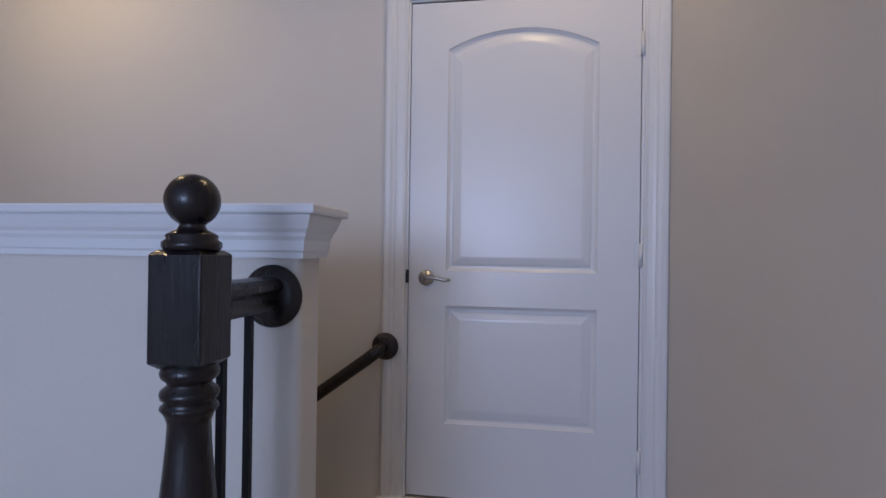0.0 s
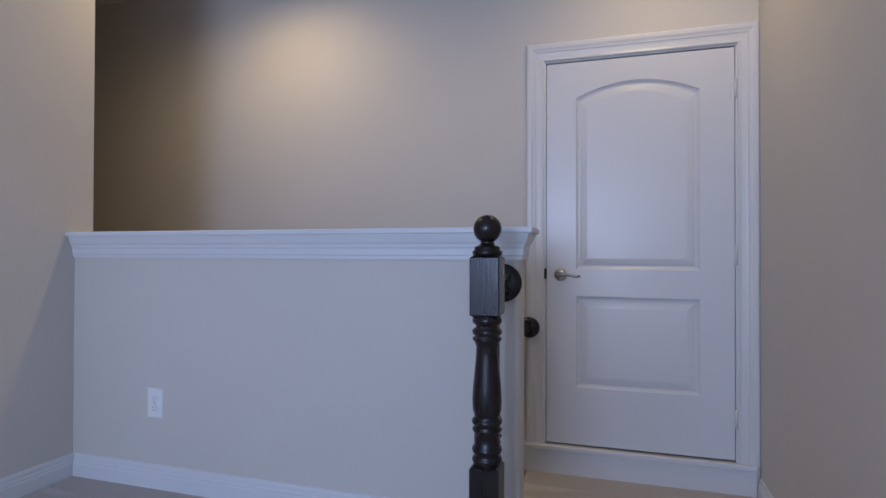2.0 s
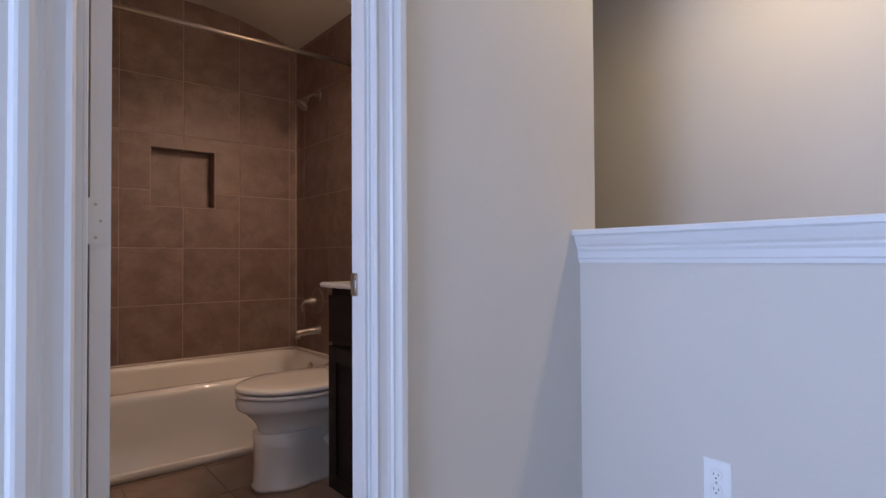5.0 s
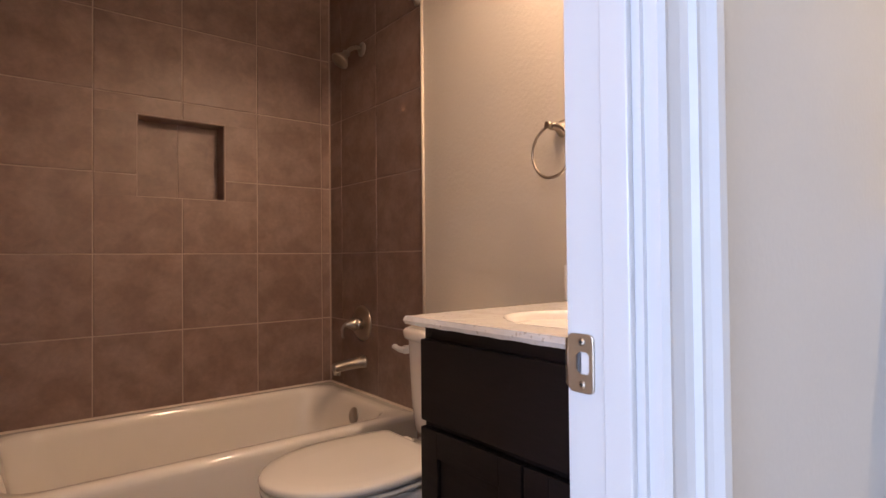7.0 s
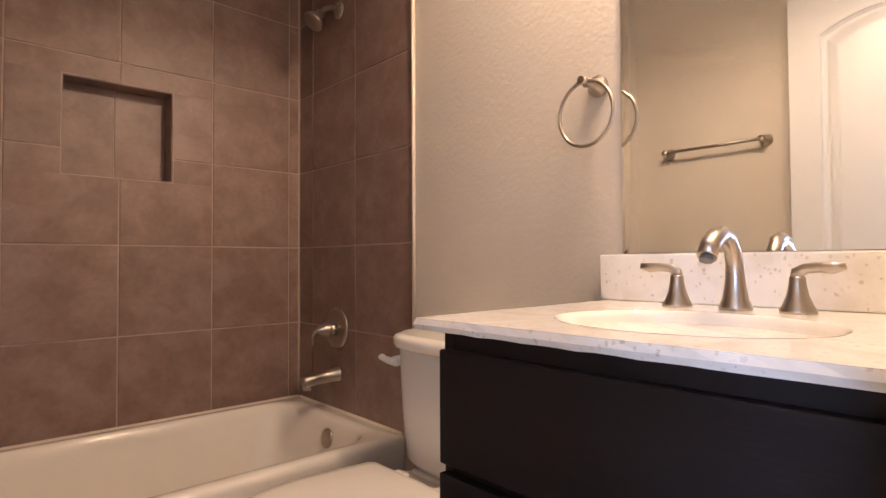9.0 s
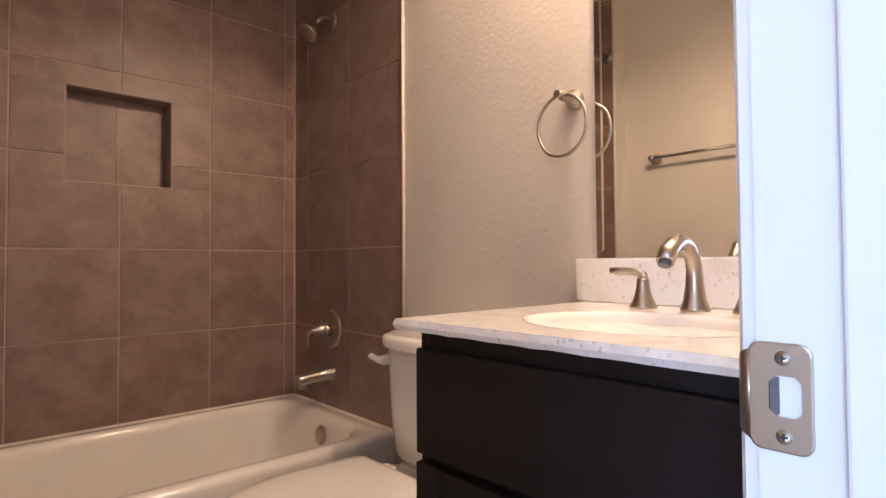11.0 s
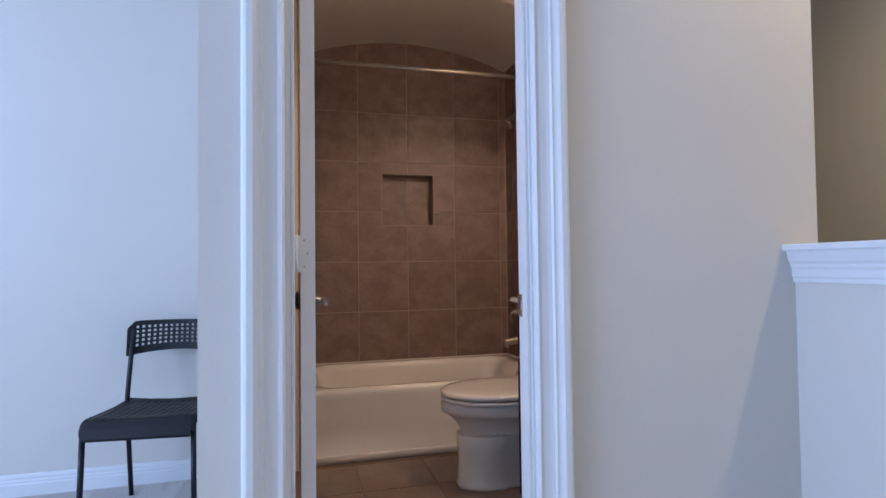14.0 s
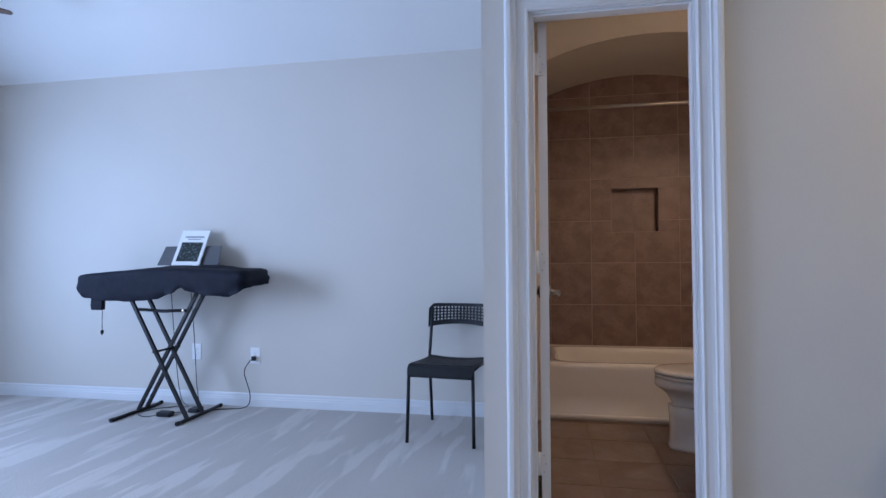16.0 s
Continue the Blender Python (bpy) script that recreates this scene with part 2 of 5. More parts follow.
def thing(name, x, y, z, label, category, group=""):
    ob = new(name)
    ob.empty_display_size = 0.1
    ob.matrix_world = pose(x, y, z)
    ob.matrix_basis = pose(x, y, z)
    return tagged(ob, label, category, group)


def part(name, bm, mat, parent, label=""):
    ob = new(name, mesh_of(name, bm, mat))
    ob.parent = parent
    m = Matrix.Identity(4)
    up = parent
    while up:
        m = up.matrix_basis @ m if up.parent is None else m
        up = up.parent
    ob.matrix_parent_inverse = m.inverted() if parent.parent is None else Matrix.Identity(4)
    if label:
        ob["label"] = label
    return ob


def B():
    return bmesh.new()


# ---- plan ----
XW = -1.910          # loft face of the bathroom wall
XWB = -1.986         # its bathroom face
YB = -1.185          # bathroom north wall
YS = -2.66           # bathroom south wall
XT = -4.125          # tiled wall behind the tub
XTE = -3.345         # edge of the tile
YTS = -2.552         # south end of the tub alcove
YH0, YH1 = -1.168, -1.055   # half wall
XHE = 0.043          # its end
XE = 1.02            # wall with the switches
XP = -3.500          # wall behind the keyboard
YC = -2.775          # corner of the bathroom block
YSOUTH = -7.03
DN, DS, DH = -1.999, -2.60, 2.008  # bathroom doorway
ZL = -0.20           # stair landing
ZB = 0.035           # bathroom floor
ZC = 2.72            # stair ceiling

# ---- floors ----
bm = B()
box(bm, XP - 0.1, XE + 0.1, YSOUTH - 0.1, YC + 0.05, -0.15, 0)
box(bm, XW - 0.06, XE + 0.1, YC + 0.05, -1.41, -0.15, 0)
box(bm, XW - 0.06, -0.06, -1.41, YH1, -0.15, 0)
structure("floor", bm, CARPET, "beige cut-pile carpet with vacuum tracks", "carpet")
bm = B()
box(bm, -0.10, XE + 0.1, -1.41, 0.1, ZL - 0.15, ZL)
structure("landing_floor", bm, CARPET, "beige carpet on the sunken stair landing", "carpet")
bm = B()
for i in range(9):
    z = ZL - 0.185 * (i + 1)
    box(bm, -0.10 - 0.26 * (i + 1), -0.10 - 0.26 * i, YH1 - 0.03, 0.05, z - 0.25, z)
structure("stair_flight", bm, CARPET, "carpeted stairs going down beside the half wall", "stairs")

# ---- walls ----
bm = B()
box(bm, -5.2, -0.013, 0.0, 0.14, -2.4, 2.9)
box(bm, 0.927, XE + 0.1, 0.0, 0.14, -2.4, 2.9)
box(bm, -0.013, 0.927, 0.0, 0.14, 2.004, 2.9)
box(bm, -0.013, 0.927, 0.0, 0.14, -2.4, -0.052)
box(bm, -0.013, 0.927, 0.10, 0.14, -0.052, 2.004)
structure("wall_north", bm, WALL, "greige painted stairwell wall", "wall")
bm = B()
box(bm, XE, XE + 0.12, YSOUTH, 0.0, -0.5, 3.4)
structure("wall_east", bm, WALL, "greige painted wall with a switch plate", "wall")
bm = B()
box(bm, XWB, XW, -1.081 - 0.10, -1.081, -0.3, 2.9)
box(bm, XWB, XW, DN + 0.018, -1.181, -0.02, 2.9)
box(bm, XWB, XW, DS, DN + 0.018, DH, 2.9)
box(bm, XWB, XW, YC, DS, -0.02, 2.9)
structure("wall_bathroom", bm, WALL, "greige painted wall round the bathroom doorway", "wall")
bm = B()
box(bm, XT - 0.1, XWB, -1.181, -1.081, -2.4, 2.9)
structure("wall_bath_north", bm, BATHWALL, "cream textured bathroom wall behind the vanity", "wall")
bm = B()
box(bm, XT - 0.1, XWB, YC, YS, -0.02, 2.9)
box(bm, XT - 0.1, XTE, YS, YTS - 0.012, -0.02, 2.9)
structure("wall_bath_south", bm, BATHWALL, "cream textured bathroom wall with a towel bar", "wall")
bm = B()
box(bm, XT - 0.25, XT - 0.105, YC, -1.081, -0.02, 2.9)
structure("wall_bath_west", bm, GROUT, "wall behind the bathtub tile", "wall")
bm = B()
box(bm, XP - 0.12, XP, YSOUTH, YC, -0.15, 3.4)
structure("wall_west", bm, WALL, "greige painted wall behind the keyboard", "wall")
bm = B()
for x0, x1, z0, z1 in ((XP - 0.12, -2.75, -0.15, 3.4), (-2.75, -1.85, -0.15, 0.6), (-2.75, -1.85, 2.1, 3.4), (-1.85, -1.15, -0.15, 3.4), (-1.15, 0.55, -0.15, 0.6), (-1.15, 0.55, 2.1, 3.4), (0.55, XE + 0.12, -0.15, 3.4)):
    box(bm, x0, x1, YSOUTH - 0.14, YSOUTH, z0, z1)
structure("wall_south", bm, WALL, "greige painted wall with two windows", "wall")
bm = B()
box(bm, -5.2, XT - 0.1, -1.081 - 0.1, -1.081, -2.4, 2.9)
box(bm, -5.3, -5.2, -1.2, 0.1, -2.4, 2.9)
structure("wall_stair_end", bm, WALL, "greige painted end of the stairwell", "wall")

# ---- ceilings ----
bm = B()
box(bm, -5.3, XE + 0.1, YH1 - 0.15, 0.1, ZC, ZC + 0.1)
box(bm, XW - 0.1, XE + 0.1, YC - 0.05, YH1 - 0.15, ZC + 0.004, ZC + 0.1)
structure("ceiling_stair", bm, CEILING, "flat white stairwell ceiling", "ceiling")
bm = B()
box(bm, XTE, XWB, YS, -1.181, 2.74, 2.84)
structure("ceiling_bath", bm, CEILING, "flat white bathroom ceiling", "ceiling")
bm = B()
prism(bm, [(XP - 0.1, 2.505), (XP, 2.505), (XP + 0.65, 2.96), (XE + 0.1, 2.96), (XE + 0.1, 3.06), (XP + 0.6, 3.06), (XP - 0.1, 2.62)], lambda u, w, a: (u, a, w), YSOUTH - 0.1, YC)
structure("ceiling_loft", bm, CEILING, "white loft ceiling with a sloped edge", "ceiling")
bm = B()
box(bm, XP, XE, YC, YC + 0.1, 2.69, 3.05)
structure("wall_header", bm, WALL, "greige painted drop between the ceilings", "wall")
# barrel vault over the tub, with its arched front
bm = B()
R_V, CY_V, CZ_V = 1.786, -1.868, 2.456 - 1.786
N = 24
arc = [(YTS - 0.02 + (YB + 0.02 - YTS + 0.02) * i / N) for i in range(N + 1)]
arc = [(y, CZ_V + math.sqrt(R_V ** 2 - (y - CY_V) ** 2)) for y in arc]
prism(bm, arc + [(arc[-1][0], 2.9), (arc[0][0], 2.9)], lambda u, w, a: (a, u, w), XT - 0.1, XTE - 0.002)
box(bm, XTE - 0.05, XTE - 0.003, YS, YTS - 0.021, 2.3, 2.9)
structure("ceiling_tub_vault", bm, BATHWALL, "cream painted arched ceiling above the bathtub", "ceiling")


# ---- trim ----
BASE = [(0, 0), (0.015, 0), (0.015, 0.052), (0.012, 0.057), (0.012, 0.066), (0.008, 0.072), (0.008, 0.084), (0.005, 0.092), (0, 0.095)]


def baseboard(run, at, a0, a1, out, z=0.0):
    """A moulded skirting along x or y, standing out from the wall plane at."""
    bm = B()
    if run == "x":
        prism(bm, BASE, lambda u, w, a: (a, at + out * u, z + w), a0, a1)
    else:
        prism(bm, BASE, lambda u, w, a: (at + out * u, a, z + w), a0, a1)
    return structure("baseboard", bm, TRIM, "white moulded baseboard at the foot of the wall", "baseboard")


baseboard("x", YH0, XW + 0.016, XHE - 0.1, -1)
baseboard("y", XW, -1.895, YH0, 1)
baseboard("y", XW, YC - 0.016, -2.69, 1)
baseboard("x", YC, XP + 0.016, XW + 0.016, -1)
baseboard("y", XP, YSOUTH, YC, 1)
baseboard("x", YSOUTH, XP + 0.016, XE - 0.016, 1)
baseboard("y", XE, YSOUTH, -1.43, -1)
baseboard("y", XE, -1.43, -0.02, -1, ZL)
baseboard("y", XWB, -1.74, DN + 0.09, -1, ZB)


CASING = [(0.006, 0.0), (0.006, 0.010), (0.012, 0.013), (0.022, 0.011), (0.040, 0.012), (0.050, 0.014), (0.054, 0.018), (0.060, 0.018), (0.066, 0.020), (0.074, 0.024), (0.088, 0.024), (0.094, 0.0225), (0.098, 0.0185), (0.1005, 0.013), (0.101, 0.008), (0.101, 0.0)]


def casing(name, place, a0, a1, zb, zt, scale, label):
    """Mitred moulding round an opening; place(a, depth, z) gives the 3D point."""
    bm = B()
    rows = []
    for u, d in CASING:
        u *= scale
        rows.append([bm.verts.new(place(a, d, z)) for a, z in ((a0 - u, zb), (a0 - u, zt + u), (a1 + u, zt + u), (a1 + u, zb))])
    for p, q in zip(rows, rows[1:]):
        for i in range(3):
            bm.faces.new((p[i], p[i + 1], q[i + 1], q[i]))
    bm.faces.new([r[0] for r in rows])
    bm.faces.new([r[3] for r in rows][::-1])
    return structure(name, bm, TRIM, label, "door trim")


casing("door_casing_stair", lambda a, d, z: (a, -d, z), -0.006, 0.920, -0.05, 1.998, 1.0, "white moulded casing round the stair door")
casing("door_casing_bath", lambda a, d, z: (XW + 1.55 * d, a, z), DS + 0.012, DN, 0.0, DH - 0.018, 0.97, "white moulded casing round the bathroom doorway")
casing("door_casing_bath_inside", lambda a, d, z: (XWB - d, a, z), DS + 0.012, DN, ZB, DH - 0.018, 0.60, "white moulded casing on the bathroom side")
# jambs with a stop
bm = B()
box(bm, XWB - 0.002, XW + 0.002, DS, DS + 0.018, 0, DH)
box(bm, XWB - 0.002, XW + 0.002, DN, DN + 0.018, 0, DH)
box(bm, XWB - 0.002, XW + 0.002, DS + 0.018, DN, DH - 0.018, DH)
box(bm, XW - 0.036, XW - 0.006, DS + 0.018, DS + 0.027, 0, DH - 0.018, 0.002)
box(bm, XW - 0.036, XW - 0.006, DN - 0.009, DN, 0, DH - 0.018, 0.002)
box(bm, XW - 0.036, XW - 0.006, DS + 0.027, DN - 0.009, DH - 0.027, DH - 0.018, 0.002)
structure("door_jamb_bath", bm, TRIM, "white painted jamb of the bathroom doorway", "door jamb")
bm = B()
box(bm, -0.012, -0.003, -0.001, 0.10, -0.05, 2.003)
box(bm, 0.917, 0.926, -0.001, 0.10, -0.05, 2.003)
box(bm, -0.003, 0.917, -0.001, 0.10, 1.995, 2.003)
structure("door_jamb_stair", bm, TRIM, "white painted jamb of the stair door", "door jamb")
bm = B()
box(bm, -0.107, XE - 0.017, -0.034, -0.001, -0.075, -0.050, 0.004)
box(bm, -0.107, XE - 0.017, -0.020, -0.001, ZL, -0.075)
structure("door_sill_stair", bm, TRIM, "white painted riser and sill under the stair door", "trim")
bm = B()
prism(bm, [(-0.107, -0.05), (-0.107, ZL), (-0.36, ZL - 0.36), (-1.6, ZL - 1.24), (-1.6, ZL - 1.0), (-0.36, -0.24)], lambda u, w, a: (u, a, w), -0.018, 0.0)
structure("stair_skirt", bm, TRIM, "white painted skirt board along the stairs", "trim")


# ---- panelled doors ----
def panel_loop(x0, x1, z0, z1, rise, inset, n=14):
    x0, x1, z0, z1 = x0 + inset, x1 - inset, z0 + inset, z1 - inset
    pts = [(x0, z0), (x1, z0), (x1, z1)]
    if rise:
        half = (x1 - x0) / 2
        r = (half ** 2 + rise ** 2) / (2 * rise)
        for i in range(1, n):
            x = x1 - (x1 - x0) * i / n
            pts.append((x, z1 + rise - r + math.sqrt(r * r - (x - (x0 + x1) / 2) ** 2)))
    pts.append((x0, z1))
    return pts


def door_leaf(width, height, thick, panels):
    """A moulded two-panel leaf in its own frame: x from the lock edge, y into the leaf, z from its foot."""
    bm = B()
    outer = [bm.verts.new((x, 0, z)) for x, z in ((0, 0), (width, 0), (width, height), (0, height))]
    back = [bm.verts.new((v.co.x, thick, v.co.z)) for v in outer]
    edges = [bm.edges.new((outer[i], outer[(i + 1) % 4])) for i in range(4)]
    for x0, x1, z0, z1, rise in panels:
        rings = []
        for inset, deep in ((0, 0), (0.004, 0.006), (0.014, 0.0125), (0.022, 0.0125), (0.030, 0.009), (0.052, 0.004), (0.060, 0.003)):
            rings.append([bm.verts.new((x, deep, z)) for x, z in panel_loop(x0, x1, z0, z1, rise, inset)])
        n = len(rings[0])
        edges += [bm.edges.new((rings[0][i], rings[0][(i + 1) % n])) for i in range(n)]
        for a, b in zip(rings, rings[1:]):
            for i in range(n):
                bm.faces.new((a[i], a[(i + 1) % n], b[(i + 1) % n], b[i]))
        bm.faces.new(rings[-1])
    bmesh.ops.triangle_fill(bm, use_beauty=True, use_dissolve=False, edges=edges)
    for i in range(4):
        bm.faces.new((outer[i], outer[(i + 1) % 4], back[(i + 1) % 4], back[i]))
    bm.faces.new(back[::-1])
    return bm


def placed(bm, m):
    bm.transform(m)
    return bm


def lever_set(parent, m, mirror=1):
    """A round rose with a curved lever pointing along local x, standing out along local -y."""
    bm = B()
    lathe(bm, [(0.030, 0.0), (0.033, 0.002), (0.033, 0.006), (0.028, 0.012), (0.016, 0.016), (0.012, 0.030), (0.011, 0.045)], m @ pose(0, 0, 0, 90, 0, 0), 28)
    handle = part("rose", bm, DOORNICKEL, parent, "round brushed nickel rose")
    bm = B()
    pts = [(0, -0.040, 0), (0.012 * mirror, -0.048, 0.001), (0.035 * mirror, -0.050, 0.003), (0.060 * mirror, -0.050, -0.002), (0.085 * mirror, -0.050, -0.007), (0.105 * mirror, -0.049, -0.004)]
    tube(bm, [m @ Vector(p) for p in pts], 0.008, 12, [0.012, 0.011, 0.008, 0.0075, 0.008, 0.006])
    part("door_handle", bm, DOORNICKEL, parent, "brushed nickel lever handle")


def hinge(parent, m):
    bm = B()
    tube(bm, [m @ Vector((0, -0.006, -0.045)), m @ Vector((0, -0.006, 0.045))], 0.0075, 12)
    bm2 = bm
    for s in (-1, 1):
        a, b = sorted((0.002 * s, 0.022 * s))
        v0 = len(bm2.verts)
        box(bm2, a, b, -0.002, 0.001, -0.045, 0.045)
        bm2.verts.ensure_lookup_table()
        for v in bm2.verts[v0:]:
            v.co = m @ v.co
    part("hinge", bm2, TRIM, parent, "painted white butt hinge")


PANELS = [(0.155, 0.757, 0.300, 0.783, 0.0), (0.155, 0.757, 0.925, 1.836, 0.075)]
DOOR_FOOT = -0.041
d1 = thing("door_1", 0.457, 0.02, DOOR_FOOT, "closed white two-panel arch-top door with lever handle", "door")
d1["kind"] = "structure"
part("door_leaf", placed(door_leaf(0.914, 2.030, 0.040, PANELS), pose(0, 0.004, DOOR_FOOT)), DOOR, d1)
lever_set(d1, pose(0.075, 0.004, 0.855))
for z in (0.16, 0.96, 1.78):
    hinge(d1, pose(0.918, 0.002, z))
bm = B()
box(bm, -0.0115, 0.001, -0.006, 0.003, 0.832, 0.887, 0.001)
part("latch_plate", bm, SLOT, d1, "dark latch plate")

# ---- half wall with its cap ----
bm = B()
plan = []
r = 0.018
for cx, cy, a0 in ((XHE - r, YH0 + r, -90), (XHE - r, YH1 - r, 0)):
    plan += [(cx + r * math.cos(radians(a0 + 15 * k)), cy + r * math.sin(radians(a0 + 15 * k))) for k in range(7)]
plan = [(XW - 0.05, YH0)] + plan + [(XW - 0.05, YH1)]
rings = loft(bm, [[(x, y, z) for x, y in plan] for z in (-1.2, 0.96)])
structure("half_wall", bm, WALL, "greige half wall beside the stairs with bullnose end", "half wall")
bm = B()
CAP = [(0.000, 0.945), (0.012, 0.945), (0.013, 0.957), (0.017, 0.961), (0.018, 0.981), (0.024, 0.990), (0.025, 0.997), (0.033, 1.005), (0.040, 1.019), (0.044, 1.030), (0.044, 1.034), (0.058, 1.034), (0.061, 1.038), (0.061, 1.050), (0.057, 1.054), (0.0, 1.054)]
loft(bm, [[(XW + 0.001, YH0 - o, z), (XHE + o, YH0 - o, z), (XHE + o, YH1 + o, z), (XW + 0.001, YH1 + o, z)] for o, z in [(0.74 * q, w) for q, w in CAP]])
structure("half_wall_cap", bm, TRIM, "white crown-moulded cap along the half wall", "ledge")

# ---- newel post and short rail ----
NX, NY = -0.004, -1.455
newel = thing("newel_post", NX, NY, 0, "dark-stained turned oak newel post with ball top", "newel post", "stair rail")
m = pose(NX, NY, 0)


def chamfer_block(bm, cx, cy, half, z0, z1, cut):
    loft(bm, [[(cx + sx * h, cy + sy * h, z) for sx, sy in ((-1, -1), (1, -1), (1, 1), (-1, 1))] for h, z in ((half - cut, z0), (half, z0 + cut * 0.8), (half, z1 - cut * 0.6), (half - cut * 0.8, z1))])
    bmesh.ops.bevel(bm, geom=[e for e in bm.edges if abs(e.verts[0].co.z - e.verts[1].co.z) > 0.05], offset=0.003, segments=2, profile=0.5, affect="EDGES")


bm = B()
lathe(bm, [(0.040, 0.960), (0.043, 0.965), (0.043, 0.972), (0.036, 0.977), (0.038, 0.982), (0.033, 0.986), (0.022, 0.991), (0.018, 0.998), (0.022, 1.002)] + [(0.0405 * math.cos(radians(a)), 1.0355 + 0.0405 * math.sin(radians(a))) for a in range(-56, 90, 8)] + [(0.002, 1.076)], m, 32)
part("ball_finial", bm, DARKWOOD, newel, "glossy dark turned ball top")
bm = B()
chamfer_block(bm, NX, NY, 0.0425, 0.784, 0.960, 0.012)
part("upper_block", bm, DARKWOOD, newel)
bm = B()
lathe(bm, [(0.036, 0.795), (0.041, 0.782), (0.043, 0.776), (0.041, 0.769), (0.033, 0.762), (0.032, 0.757), (0.041, 0.750), (0.043, 0.744), (0.041, 0.737), (0.034, 0.732), (0.041, 0.726), (0.042, 0.722), (0.036, 0.714), (0.031, 0.700), (0.0325, 0.670), (0.036, 0.630), (0.040, 0.590), (0.042, 0.555), (0.0415, 0.525), (0.037, 0.508), (0.034, 0.503), (0.042, 0.496), (0.044, 0.490), (0.042, 0.484), (0.034, 0.479), (0.041, 0.471), (0.042, 0.466), (0.036, 0.459), (0.037, 0.442), (0.036, 0.425), (0.042, 0.416), (0.043, 0.410), (0.041, 0.403), (0.034, 0.397), (0.041, 0.389), (0.043, 0.382), (0.040, 0.375), (0.036, 0.366), (0.034, 0.350)][::-1], m, 32)
part("turned_shaft", bm, DARKWOOD, newel)
bm = B()
chamfer_block(bm, NX, NY, 0.0425, 0.0, 0.368, 0.010)
part("lower_block", bm, DARKWOOD, newel)

RX = -0.013         # rail and balusters
rail = thing("stair_rail", RX, -1.28, 0.875, "short dark-stained stair rail between newel and half wall", "stair rail", "stair rail")
bm = B()
RAIL = [(-0.024, -0.030), (0.024, -0.030), (0.026, -0.022), (0.019, -0.012), (0.021, 0.000), (0.030, 0.010), (0.030, 0.020), (0.022, 0.030), (0.008, 0.034), (-0.008, 0.034), (-0.022, 0.030), (-0.030, 0.020), (-0.030, 0.010), (-0.021, 0.000), (-0.019, -0.012), (-0.026, -0.022)]
prism(bm, RAIL, lambda u, w, a: (RX + u, a, 0.874 + w), -1.414, YH0 - 0.02)
part("rail", bm, DARKWOOD, rail)
bm = B()
lathe(bm, [(0.061, 0.0), (0.064, 0.004), (0.064, 0.009), (0.060, 0.014), (0.055, 0.015), (0.051, 0.020), (0.042, 0.024), (0.0, 0.025)], pose(RX, YH0, 0.868, 90, 0, 0), 40)
part("rosette", bm, DARKWOOD, rail, "round dark wooden wall rosette")


def baluster(y):
    b = thing("baluster", RX, y, 0, "slim black iron baluster with knuckle", "baluster", "stair rail balusters")
    bm = B()
    box(bm, RX - 0.0065, RX + 0.0065, y - 0.0065, y + 0.0065, 0.0, 0.850)
    part("bar", bm, IRON, b)
    bm = B()
    for z, s in ((0.445, 0.011), (0.425, 0.015), (0.405, 0.016), (0.385, 0.015), (0.365, 0.011)):
        loft(bm, [[(RX + h * math.cos(radians(45 + 90 * k)) * 1.3, y + h * math.sin(radians(45 + 90 * k)) * 1.3, zz) for k in range(4)] for h, zz in ((0.008, z - 0.009), (s, z), (0.008, z + 0.009))])
    part("knuckle", bm, IRON, b, "twisted iron knuckle")


baluster(-1.265)
baluster(-1.354)

hand = thing("wall_handrail", -0.09, -0.03, 0.57, "dark-stained wall handrail going down the stairs", "handrail", "stair rail")
bm = B()
tube(bm, [(-0.088, -0.030, 0.571), (-0.110, -0.050, 0.555), (-0.150, -0.062, 0.524), (-0.40, -0.062, 0.340), (-1.6, -0.062, -0.543), (-2.2, -0.062, -0.985)], 0.026, 16)
part("rail", bm, DARKWOOD, hand)
bm = B()
lathe(bm, [(0.052, 0.0), (0.056, 0.004), (0.055, 0.009), (0.049, 0.012), (0.045, 0.017), (0.034, 0.021), (0.0, 0.022)], pose(-0.088, -0.0245, 0.571, 90, 0, 0), 32)
part("rosette", bm, DARKWOOD, hand, "round dark wooden rosette")


# ---- switches and outlets ----
def plate(name, m, w, h, label, category, group=""):
    """m: local x along the wall, y out of it."""
    t = thing(name, *m.translation, label, category, group)
    bm = B()
    loft(bm, [[m @ Vector((sx * (w / 2 - i), d, sz * (h / 2 - i))) for sx, sz in ((-1, -1), (1, -1), (1, 1), (-1, 1))] for i, d in ((0, 0.0), (0, 0.003), (0.004, 0.006))])
    part("cover_plate", bm, PLATE, t)
    return t


def pbox(m, x0, x1, y0, y1, z0, z1):
    bm = B()
    box(bm, x0, x1, y0, y1, z0, z1)
    bm.transform(m)
    return bm


